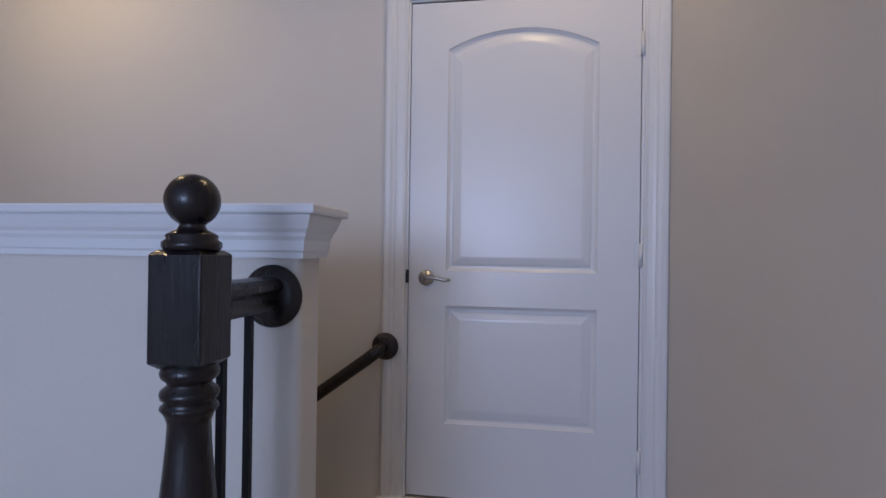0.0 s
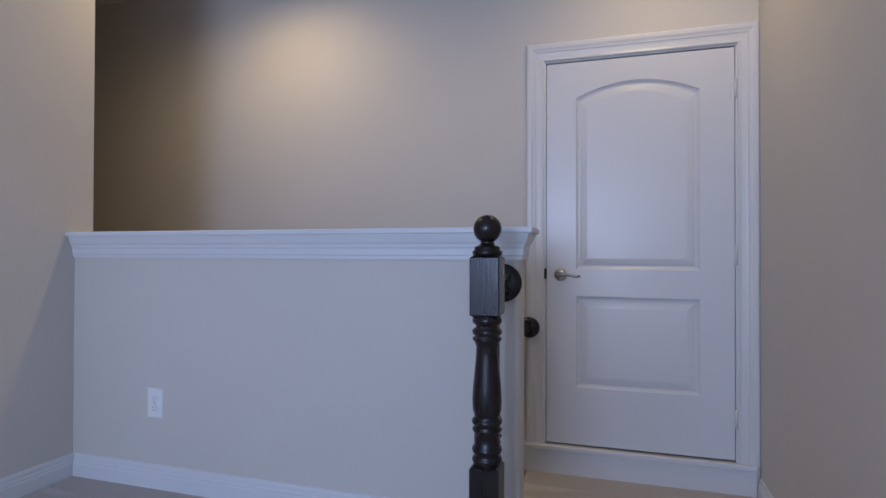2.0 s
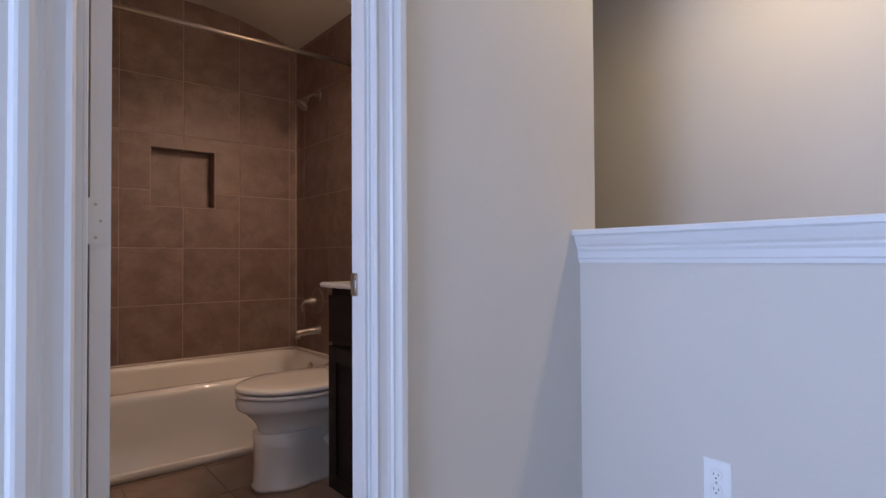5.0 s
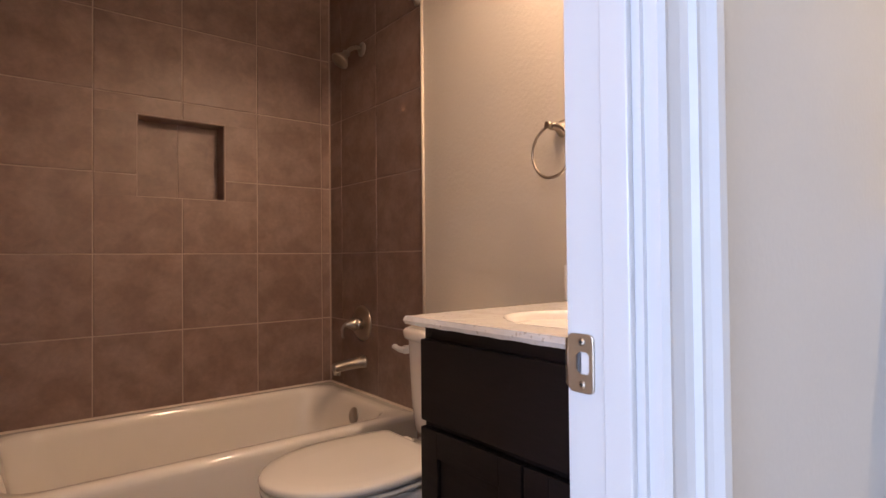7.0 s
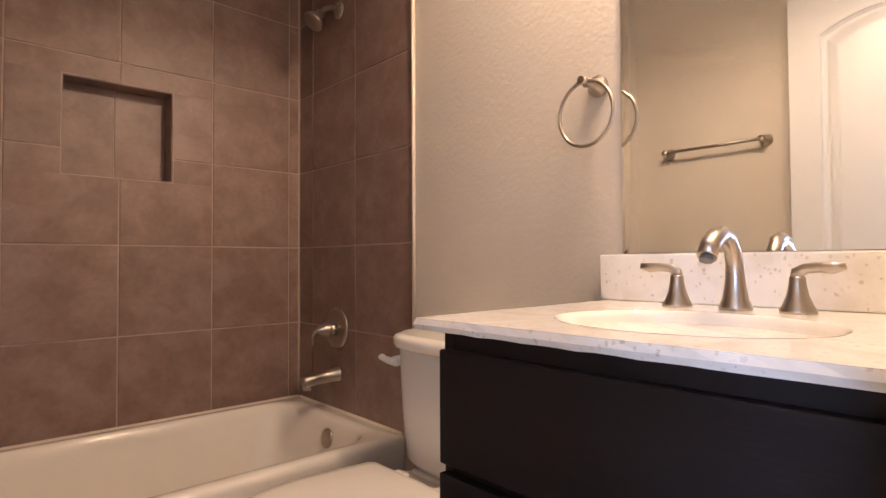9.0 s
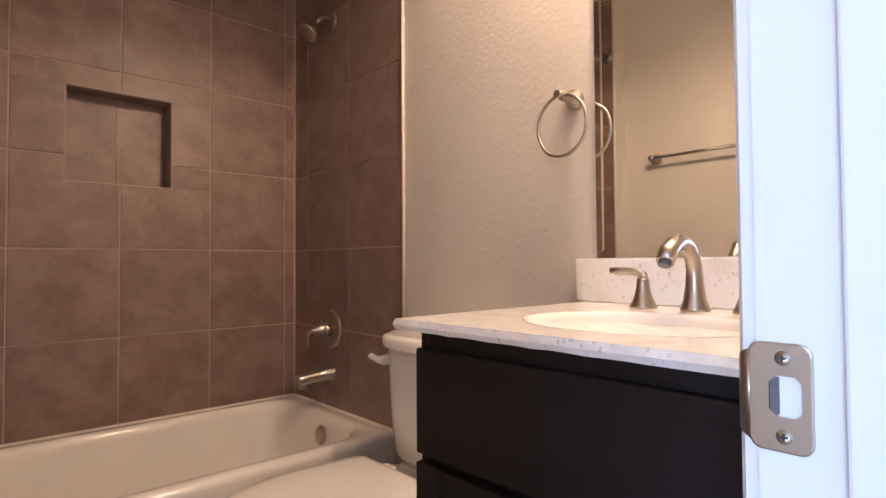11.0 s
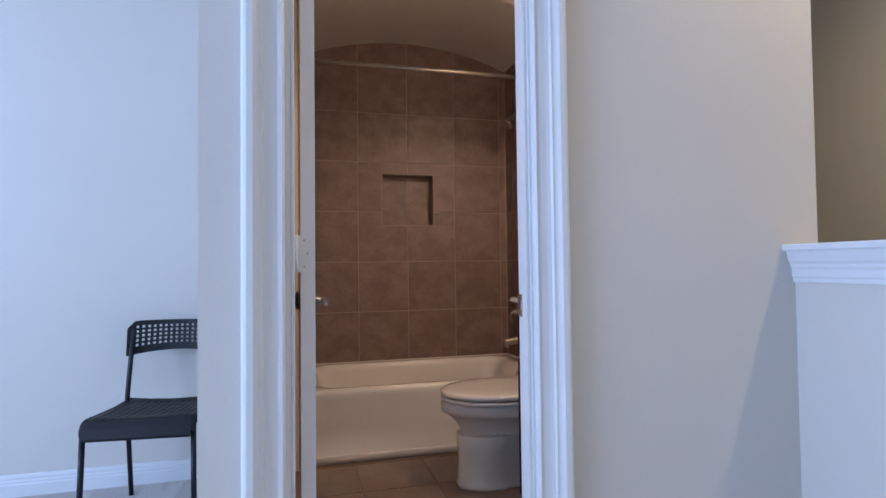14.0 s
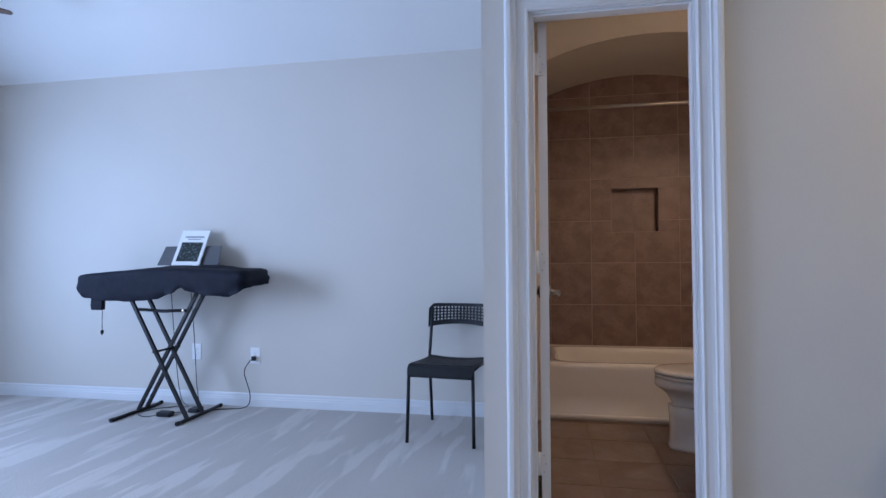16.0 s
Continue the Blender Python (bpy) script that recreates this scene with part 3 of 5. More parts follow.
def outlet(m, label="white duplex wall outlet above the baseboard", empty=True):
    t = plate("wall_outlet", m, 0.075, 0.120, label, "outlet", "wall outlets")
    for s in (-1, 1):
        bm = B()
        lathe(bm, [(0.017, 0), (0.017, 0.0015), (0.0155, 0.0025)], m @ pose(0, 0.006, s * 0.020, -90, 0, 0), 20)
        r = part("socket", bm, PLATE, t)
        for x, z, w, h in ((-0.0065, 0.003, 0.0016, 0.008), (0.0065, 0.003, 0.0016, 0.007), (0.0, -0.008, 0.0042, 0.004)):
            part("slot", pbox(m, x - w / 2, x + w / 2, 0.0083, 0.0090, s * 0.020 + z - h / 2, s * 0.020 + z + h / 2), SLOT, r)
    part("screw", pbox(m, -0.0025, 0.0025, 0.006, 0.007, -0.0025, 0.0025), BRASS, t)
    return t


outlet(pose(-1.463, YH0, 0.347, 0, 0, 180))
outlet(pose(XP, -5.105, 0.386, 0, 0, -90))
outlet(pose(XP, -4.631, 0.368, 0, 0, -90), "white wall outlet with a black plug in it")
m = pose(XE, -1.547, 1.080, 0, 0, 90)
sw = plate("light_switch", m, 0.225, 0.118, "white four-gang rocker switch plate", "light switch")
for i, tip in enumerate((1, 1, -1, 1)):
    x = 0.069 - 0.046 * i
    bm = B()
    a, b = (0.0075, 0.0125) if tip > 0 else (0.0115, 0.0080)
    loft(bm, [[m @ Vector((x + sx * 0.0165, y, sz * 0.033)) for sx, sz, y in ((-1, -1, 0.005), (1, -1, 0.005), (1, 1, 0.005), (-1, 1, 0.005))],
              [m @ Vector((x + sx * 0.0160, y, sz * 0.0325)) for sx, sz, y in ((-1, -1, b), (1, -1, b), (1, 1, a), (-1, 1, a))]])
    part("rocker", bm, PLATE, sw)
    # thin dark strips on the plate draw the shade in the gaps
    for z in (-0.0345, 0.0345):
        part("gap", pbox(m, x - 0.015, x + 0.015, 0.0058, 0.0064, z - 0.0008, z + 0.0008), SLOT, sw, "dark strip as the shaded gap beside the rocker")

# ---- bathroom door, standing open ----
HINGE = Vector((XWB - 0.020, -2.525, ZB + 0.012))
LEAF = 0.625
# local x runs from the hinge edge into the room, local y into the leaf
BM = Matrix.Translation(HINGE) @ Matrix(((-1, 0, 0, 0), (0, -1, 0, 0), (0, 0, 1, 0), (0, 0, 0, 1))) @ pose(0, 0, 0, 0, 0, 0.1)
d2 = thing("door_2", HINGE.x - 0.3, HINGE.y, ZB + 0.012, "open white two-panel arch-top bathroom door", "door")
d2["kind"] = "structure"
part("door_leaf", placed(door_leaf(LEAF, 1.965, 0.035, [(0.105, 0.520, 0.250, 0.735, 0.0), (0.105, 0.520, 0.875, 1.780, 0.06)]), BM), DOOR, d2)
lever_set(d2, BM @ pose(LEAF - 0.065, 0, 0.842), -1)
lever_set(d2, BM @ pose(LEAF - 0.065, 0.035, 0.842, 0, 0, 180), 1)
for z in (0.20, 0.99, 1.78):
    bm = B()
    tube(bm, [BM @ Vector((-0.004, 0.046, z - 0.045)), BM @ Vector((-0.004, 0.046, z + 0.045))], 0.006, 10)
    v0 = len(bm.verts)
    box(bm, -0.0030, 0.0005, 0.010, 0.046, z - 0.045, z + 0.045)
    bm.verts.ensure_lookup_table()
    for v in bm.verts[v0:]:
        v.co = BM @ v.co
    v0 = len(bm.verts)
    box(bm, HINGE.x + 0.002, HINGE.x + 0.034, DS + 0.018, DS + 0.021, HINGE.z + z - 0.045, HINGE.z + z + 0.045)
    h = part("hinge", bm, TRIM, d2, "painted white butt hinge")
    for k in (-0.032, 0.0, 0.032):
        bm = B()
        lathe(bm, [(0.003, 0), (0.003, 0.0008)], BM @ pose(-0.0030, 0.026 - 0.008 * (k == 0), z + k, 0, -90, 0), 10)
        part("screw", bm, BRASS, h)
# strike plate on the opposite jamb
YJ = DN - 0.0
strike = thing("strike_plate", -1.975, YJ, 0.897, "satin nickel strike plate on the white jamb", "strike plate")
SZ0, SZ1 = 0.868, 0.926


def strike_loop(off):
    """Outline of the plate in its own face, with rounded corners and a waisted lip."""
    x0, x1, r = -1.9915 + off, -1.9610 - off, 0.006
    z0, z1 = SZ0 + off, SZ1 - off
    pts = []
    for cx, cz, a0 in ((x1 - r, z0 + r, -90), (x1 - r, z1 - r, 0), (x0 + r, z1 - r, 90), (x0 + r, z0 + r, 180)):
        pts += [(cx + r * math.cos(radians(a0 + 22.5 * k)), cz + r * math.sin(radians(a0 + 22.5 * k))) for k in range(5)]
    return pts


bm = B()
rim_lo = [bm.verts.new((x, YJ + 0.0005, z)) for x, z in strike_loop(0.0)]
rim_hi = [bm.verts.new((x, YJ - 0.0022, z)) for x, z in strike_loop(0.0)]
rim_in = [bm.verts.new((x, YJ - 0.0027, z)) for x, z in strike_loop(0.0008)]
HX0, HX1, HZ0, HZ1 = -1.9815, -1.9660, 0.8865, 0.9085
hole_pts = [(HX0, HZ0 + 0.004), (HX0 + 0.004, HZ0), (HX1 - 0.003, HZ0), (HX1, HZ0 + 0.003), (HX1, HZ1 - 0.003), (HX1 - 0.003, HZ1), (HX0 + 0.004, HZ1), (HX0, HZ1 - 0.004)]
hole_hi = [bm.verts.new((x, YJ - 0.0027, z)) for x, z in hole_pts]
hole_lo = [bm.verts.new((x, YJ + 0.0005, z)) for x, z in hole_pts]
n = len(rim_lo)
for a, b in ((rim_lo, rim_hi), (rim_hi, rim_in)):
    for i in range(n):
        bm.faces.new((a[i], a[(i + 1) % n], b[(i + 1) % n], b[i]))
for i in range(8):
    bm.faces.new((hole_hi[i], hole_hi[(i + 1) % 8], hole_lo[(i + 1) % 8], hole_lo[i]))
edges = [bm.edges.get((rim_in[i], rim_in[(i + 1) % n])) for i in range(n)] + [bm.edges.get((hole_hi[i], hole_hi[(i + 1) % 8])) for i in range(8)]
bmesh.ops.triangle_fill(bm, use_beauty=True, use_dissolve=False, edges=edges)
part("plate", bm, BRASS, strike)
# the lip, curved back round the edge of the jamb
bm = B()
loft(bm, [[(x, YJ + y, SZ0 + c), (x, YJ + y, SZ1 - c), (x + dx, YJ + y + dy, SZ1 - c), (x + dx, YJ + y + dy, SZ0 + c)] for x, y, c, dx, dy in
          ((-1.9905, -0.0026, 0.004, 0.0, 0.0020), (-1.9935, -0.0021, 0.0055, 0.0002, 0.0020), (-1.9962, -0.0004, 0.007, 0.001, 0.0018), (-1.9982, 0.0028, 0.009, 0.0018, 0.0010), (-1.9990, 0.0070, 0.012, 0.002, 0.0))], True, True, True)
part("lip", bm, BRASS, strike, "curved lip")
# grey strip at one edge of the opening, coloured as the shade inside it
bm = B()
box(bm, HX0 + 0.0002, HX0 + 0.0045, YJ - 0.0006, YJ - 0.0001, HZ0 + 0.001, HZ1 - 0.001)
part("latch_hole", bm, GREYPLASTIC, strike, "grey strip as the shade in the latch opening")
for z in (0.8765, 0.9180):
    bm = B()
    lathe(bm, [(0.0040, 0), (0.0038, 0.0008), (0.0, 0.0010)], pose(-1.9745, YJ - 0.0026, z, 90, 0, 0), 16)
    sc = part("screw", bm, BRASS, strike, "countersunk cross-head screw")
    bm = B()
    box(bm, -1.9745 - 0.0020, -1.9745 + 0.0020, YJ - 0.0041, YJ - 0.0036, z - 0.0006, z + 0.0006)
    box(bm, -1.9745 - 0.0006, -1.9745 + 0.0006, YJ - 0.0042, YJ - 0.0037, z - 0.0020, z + 0.0020)
    part("slot", bm, SLOT, sc, "dark cross slot")

# ---- tub alcove backing and niche ----
NY0, NY1, NZ0, NZ1, ND = -2.042, -1.700, 1.264, 1.597, 0.088
bm = B()
for y0, y1, z0, z1 in ((YTS - 0.02, NY0, 0.02, 2.6), (NY1, YB + 0.02, 0.02, 2.6), (NY0, NY1, 0.02, NZ0), (NY0, NY1, NZ1, 2.6)):
    box(bm, XT - 0.104, XT - 0.003, y0, y1, z0, z1)
box(bm, XTE, XT - 0.104, YB - 0.0015, YB + 0.003, 0.02, 2.5)
box(bm, XTE, XT - 0.104, YTS - 0.011, YTS + 0.0015, 0.02, 2.5)
box(bm, XT - 0.104, XT - ND - 0.003, NY0, NY1, NZ0, NZ1)
surround = structure("tub_surround", bm, GROUT, "brown stone-look tile surround with tan grout", "tiled wall")
bm = B()
for y in (YB - 0.006, YTS + 0.006):
    tube(bm, [(XTE + 0.003, y + (0.003 if y > -2 else -0.003), 0.39), (XTE + 0.003, y + (0.003 if y > -2 else -0.003), 2.34)], 0.0065, 10)
structure("tile_edge_trim", bm, TRIMTILE, "cream bullnose strip at the edge of the tile", "trim")

# ---- bathtub ----
def rrect(x0, x1, y0, y1, r, z, n=6):
    pts = []
    for cx, cy, a0 in ((x1 - r, y0 + r, -90), (x1 - r, y1 - r, 0), (x0 + r, y1 - r, 90), (x0 + r, y0 + r, 180)):
        pts += [(cx + r * math.cos(radians(a0 + 90 * k / n)), cy + r * math.sin(radians(a0 + 90 * k / n)), z) for k in range(n + 1)]
    return pts


TX0, TX1, TY0, TY1, TZ = XT + 0.001, -3.385, YTS + 0.001, YB - 0.002, 0.396
tub = thing("bathtub", -3.75, -1.87, ZB, "glossy white alcove bathtub with plain apron", "bathtub")
bm = B()
loops = []
for o, z in ((0.0, ZB), (0.0, ZB + 0.034), (-0.001, ZB + 0.0355), (-0.011, ZB + 0.0385), (-0.012, ZB + 0.0395), (-0.006, 0.20), (-0.003, 0.355), (-0.001, 0.374), (-0.004, 0.386), (-0.012, TZ)):
    loops.append(rrect(TX0, TX1 + o, TY0, TY1, 0.012, z))
for i, (a, b, e, z, r) in enumerate(((0.040, 0.052, 0.070, TZ, 0.13), (0.044, 0.057, 0.074, TZ - 0.003, 0.13), (0.050, 0.064, 0.082, TZ - 0.012, 0.13), (0.056, 0.072, 0.092, TZ - 0.040, 0.13), (0.075, 0.088, 0.115, 0.25, 0.14), (0.095, 0.110, 0.140, 0.15, 0.15), (0.115, 0.130, 0.170, 0.11, 0.16), (0.150, 0.160, 0.220, 0.09, 0.15), (0.215, 0.225, 0.320, 0.08, 0.10))):
    loops.append(rrect(TX0 + a, TX1 - b, TY0 + e * 0.95, TY1 - e, r, z))
loft(bm, loops, True, True, True)
part("tub_shell", bm, ENAMEL, tub)
bm = B()
lathe(bm, [(0.036, 0), (0.036, 0.004), (0.031, 0.008), (0.012, 0.009), (0.0, 0.010)], pose(-3.725, TY1 - 0.098, 0.330, 80, 0, 0), 28)
part("overflow_cover", bm, NICKEL, tub, "round brushed nickel overflow cover")

# ---- shower fittings ----
valve = thing("shower_valve", -3.800, YB, 0.712, "brushed nickel shower valve on brown tile", "shower valve")
bm = B()
lathe(bm, [(0.078, 0), (0.081, 0.003), (0.080, 0.007), (0.068, 0.011), (0.036, 0.013), (0.0, 0.0135)], pose(-3.812, YB - 0.004, 0.710, 90, 0, 0), 40)
part("escutcheon", bm, NICKEL, valve, "round domed nickel plate")
bm = B()
lathe(bm, [(0.026, 0.012), (0.026, 0.034), (0.022, 0.036), (0.022, 0.040), (0.030, 0.041), (0.031, 0.046), (0.020, 0.066), (0.011, 0.086), (0.006, 0.094), (0.0, 0.096)], pose(-3.812, YB - 0.004, 0.710, 90, 0, 0), 28)
knob = part("knob", bm, NICKEL, valve, "cone-shaped nickel knob")
bm = B()
tube(bm, [(-3.812, YB - 0.086, 0.708), (-3.814, YB - 0.100, 0.704), (-3.817, YB - 0.106, 0.688), (-3.819, YB - 0.104, 0.664), (-3.820, YB - 0.100, 0.652)], 0.006, 12, [0.008, 0.0075, 0.0065, 0.006, 0.004])
part("handle", bm, NICKEL, knob)
spout = thing("tub_spout", -3.800, YB, 0.535, "brushed nickel tub spout above the bathtub", "tub spout")
bm = B()
tube(bm, [(-3.800, YB, 0.538), (-3.800, YB - 0.016, 0.538), (-3.800, YB - 0.017, 0.538), (-3.800, YB - 0.090, 0.534), (-3.800, YB - 0.150, 0.528), (-3.800, YB - 0.158, 0.527), (-3.800, YB - 0.160, 0.527)], 0.022, 22, [0.0275, 0.0275, 0.0245, 0.0225, 0.0205, 0.018, 0.012])
part("body", bm, NICKEL, spout)
bm = B()
tube(bm, [(-3.800, YB - 0.140, 0.518), (-3.800, YB - 0.141, 0.496)], 0.015, 16)
part("outlet", bm, NICKEL, spout)
shower = thing("shower", -3.790, YB, 1.965, "brushed nickel shower head on a curved arm", "shower head")
bm = B()
tube(bm, [(-3.800, YB, 1.953), (-3.800, YB - 0.035, 1.956), (-3.800, YB - 0.062, 1.944), (-3.800, YB - 0.088, 1.916)], 0.0095, 12)
part("arm", bm, NICKEL, shower)
bm = B()
lathe(bm, [(0.032, 0), (0.032, 0.003), (0.022, 0.010), (0.011, 0.013)], pose(-3.800, YB - 0.004, 1.953, 90, 0, 0), 24)
part("flange", bm, NICKEL, shower)
bm = B()
lathe(bm, [(0.012, 0.0), (0.018, 0.008), (0.015, 0.020), (0.022, 0.030), (0.038, 0.054), (0.041, 0.062), (0.038, 0.066), (0.0, 0.067)], pose(-3.800, YB - 0.080, 1.924, 142, 0, 0), 28)
part("head", bm, NICKEL, shower)
rod = thing("shower_rod", -3.35, -1.87, 2.017, "thin brushed nickel shower curtain rod", "shower rod")
bm = B()
tube(bm, [(-3.365, YB - 0.004, 2.017), (-3.365, YTS + 0.004, 2.017)], 0.0115, 14)
part("tube", bm, NICKEL, rod)
for y, a in ((YB - 0.002, 90), (YTS + 0.002, -90)):
    bm = B()
    lathe(bm, [(0.026, 0), (0.026, 0.004), (0.016, 0.014), (0.013, 0.022)], pose(-3.365, y, 2.017, a, 0, 0), 20)
    part("flange", bm, NICKEL, rod)

# ---- toilet ----
TC = -2.970
wc = thing("toilet", TC, -1.55, ZB, "white two-piece toilet with closed lid beside the bathtub", "toilet")


def egg(cx, yb, yf, hw, z, n=36, square=2.4):
    pts = []
    for k in range(n):
        a = 2 * math.pi * k / n
        s, c = math.sin(a), math.cos(a)
        e = 2.0 if c < 0 else square * 1.4
        x = hw * math.copysign(abs(s) ** (2 / (2.0 if c < 0 else 3.0)), s)
        ym = yb - hw * 1.05
        y = ym + (yb - ym) * abs(c) ** (2 / e) if c >= 0 else ym + (yf - ym) * abs(c)
        pts.append((cx + x, y, z))
    return pts


bm = B()
loft(bm, [egg(TC, yb, yf, hw, z) for yb, yf, hw, z in ((-1.50, -1.862, 0.078, 0.240), (-1.46, -1.868, 0.086, 0.262), (-1.42, -1.878, 0.098, 0.290), (-1.40, -1.896, 0.120, 0.318), (-1.38, -1.920, 0.148, 0.340), (-1.37, -1.940, 0.170, 0.354), (-1.36, -1.954, 0.183, 0.364), (-1.36, -1.958, 0.186, 0.374), (-1.36, -1.960, 0.187, 0.396), (-1.36, -1.958, 0.186, 0.405), (-1.36, -1.950, 0.180, 0.410))], True, True, True)
part("bowl", bm, PORCELAIN, wc)


def foot(k, z):
    half = ((0.020, -1.884), (0.040, -1.876), (0.052, -1.862), (0.082, -1.805), (0.089, -1.785), (0.092, -1.760), (0.090, -1.700), (0.080, -1.680), (0.076, -1.55), (0.090, -1.42), (0.092, -1.30))
    right = [(TC + x * k, -1.60 + (y + 1.60) * (1 + (k - 1) * 0.3), z) for x, y in half]
    left = [(TC - x * k, -1.60 + (y + 1.60) * (1 + (k - 1) * 0.3), z) for x, y in reversed(half)]
    return right + left


bm = B()
loft(bm, [foot(k, z) for k, z in ((1.10, ZB), (1.10, 0.050), (1.02, 0.062), (0.99, 0.14), (1.0, 0.20), (1.06, 0.262))], True, True, True)
part("pedestal", bm, PORCELAIN, wc)
bm = B()
tube(bm, [(TC + 0.050, -1.60, 0.220), (TC + 0.052, -1.55, 0.150), (TC + 0.050, -1.48, 0.125), (TC + 0.050, -1.42, 0.190), (TC + 0.050, -1.36, 0.235)], 0.040, 14)
part("trapway", bm, PORCELAIN, wc, "curved trapway bulge")
def lid_loop(yb, yf, hw, back, z, n=20):
    """Rounded in front, tapering to a straight back edge."""
    ym = -1.70
    half = [(hw * math.cos(radians(90 * k / n)), ym + (yf - ym) * math.sin(radians(90 * k / n))) for k in range(n + 1)]
    side = [(back - 0.012, yb), (back, yb - 0.012)] + [(back + (hw - back) * math.sin(radians(90 * k / 8)), yb - 0.012 + (ym - yb + 0.012) * k / 8) for k in range(1, 8)]
    east = side + half
    return [(TC + x, y, z) for x, y in east] + [(TC - x, y, z) for x, y in reversed(east[:-1])]


bm = B()
loft(bm, [lid_loop(yb, yf, hw, hw - 0.024, z) for yb, yf, hw, z in ((-1.505, -1.946, 0.184, 0.4135), (-1.50, -1.956, 0.191, 0.4160), (-1.50, -1.958, 0.192, 0.426), (-1.505, -1.953, 0.188, 0.4295))], True, True, True)
part("seat", bm, PORCELAIN, wc, "white plastic toilet seat")
bm = B()
loft(bm, [lid_loop(yb, yf, hw, hw - 0.024, z) for yb, yf, hw, z in ((-1.495, -1.950, 0.186, 0.4335), (-1.49, -1.958, 0.193, 0.4360), (-1.49, -1.960, 0.194, 0.447), (-1.492, -1.956, 0.191, 0.4530), (-1.497, -1.948, 0.185, 0.4560), (-1.51, -1.92, 0.160, 0.4580), (-1.54, -1.86, 0.11, 0.4595))], True, True, True)
part("lid", bm, PORCELAIN, wc, "closed white toilet lid")
for s in (-1, 1):
    bm = B()
    box(bm, TC + s * 0.075 - 0.022, TC + s * 0.075 + 0.022, -1.500, -1.462, 0.405, 0.446, 0.006)
    part("lid_hinge", bm, PORCELAIN, wc)
def tank_loop(w, yf, yb, z, n=28):
    """Straight at the back, bowed in front."""
    front = []
    for k in range(n + 1):
        a = math.pi * k / n
        c, q = math.cos(a), math.sin(a)
        front.append((TC - w * math.copysign(abs(c) ** 0.55, c), yb - 0.05 + (yf - yb + 0.05) * q ** 0.75, z))
    return [(TC + w - 0.012, yb, z), (TC - w + 0.012, yb, z), (TC - w, yb - 0.012, z)] + front + [(TC + w, yb - 0.012, z)]


bm = B()
loft(bm, [tank_loop(w, yf, -1.200, z) for w, yf, z in ((0.165, -1.370, 0.420), (0.197, -1.402, 0.426), (0.211, -1.414, 0.445), (0.218, -1.424, 0.55), (0.224, -1.432, 0.735))], True, True, True)
part("tank", bm, PORCELAIN, wc)
bm = B()
loft(bm, [tank_loop(w, yf, -1.194, z) for w, yf, z in ((0.228, -1.437, 0.736), (0.236, -1.446, 0.740), (0.239, -1.449, 0.750), (0.239, -1.449, 0.764), (0.234, -1.443, 0.771), (0.219, -1.427, 0.775))], True, True, True)
part("tank_lid", bm, PORCELAIN, wc)
bm = B()
box(bm, TC - 0.130, TC + 0.130, -1.400, -1.215, 0.395, 0.4205, 0.008)
part("tank_base", bm, PORCELAIN, wc)
bm = B()
tube(bm, [(TC - 0.178, -1.362, 0.698), (TC - 0.178, -1.416, 0.698)], 0.014, 14)
tube(bm, [(TC - 0.165, -1.416, 0.697), (TC - 0.195, -1.420, 0.698), (TC - 0.220, -1.417, 0.700), (TC - 0.238, -1.413, 0.702)], 0.011, 12, [0.014, 0.012, 0.010, 0.011], flat=0.8)
part("flush_lever", bm, PLATE, wc, "white plastic flush lever")

# ---- vanity ----
VX0, VX1, VYF = -2.586, XWB - 0.002, -1.742
van = thing("vanity_cabinet", -2.30, -1.46, ZB, "espresso vanity cabinet with false drawer and shaker doors", "vanity cabinet")
bm = B()
box(bm, VX0, VX1, VYF + 0.018, YB - 0.002, ZB + 0.09, 0.857)
box(bm, VX0 + 0.01, VX1, VYF + 0.085, YB - 0.01, ZB, ZB + 0.09)
part("body", bm, CABINET, van)
bm = B()
box(bm, VX0, VX0 + 0.022, VYF, VYF + 0.018, ZB + 0.09, 0.8565, 0.0015)
box(bm, VX1 - 0.022, VX1, VYF, VYF + 0.018, ZB + 0.09, 0.8565, 0.0015)
box(bm, VX0 + 0.022, VX1 - 0.022, VYF + 0.001, VYF + 0.018, 0.830, 0.8565)
box(bm, VX0 + 0.022, VX1 - 0.022, VYF + 0.001, VYF + 0.018, 0.640, 0.668)
part("face_frame", bm, CABINET, van)
bm = B()
box(bm, VX0 + 0.008, VX1 - 0.020, VYF - 0.019, VYF - 0.0005, 0.662, 0.832, 0.003)
part("drawer_front", bm, CABINET, van, "flat espresso drawer front")
mid = (VX0 + VX1) / 2
for x0, x1 in ((VX0 + 0.008, mid - 0.003), (mid + 0.003, VX1 - 0.020)):
    bm = B()
    z0, z1 = ZB + 0.105, 0.648
    for a0, a1, b0, b1 in ((x0, x0 + 0.055, z0, z1), (x1 - 0.055, x1, z0, z1), (x0 + 0.055, x1 - 0.055, z0, z0 + 0.055), (x0 + 0.055, x1 - 0.055, z1 - 0.055, z1)):
        box(bm, a0, a1, VYF - 0.019, VYF - 0.0005, b0, b1, 0.0015)
    box(bm, x0 + 0.05, x1 - 0.05, VYF - 0.010, VYF - 0.002, z0 + 0.05, z1 - 0.05)
    part("door", bm, CABINET, van, "espresso shaker door")

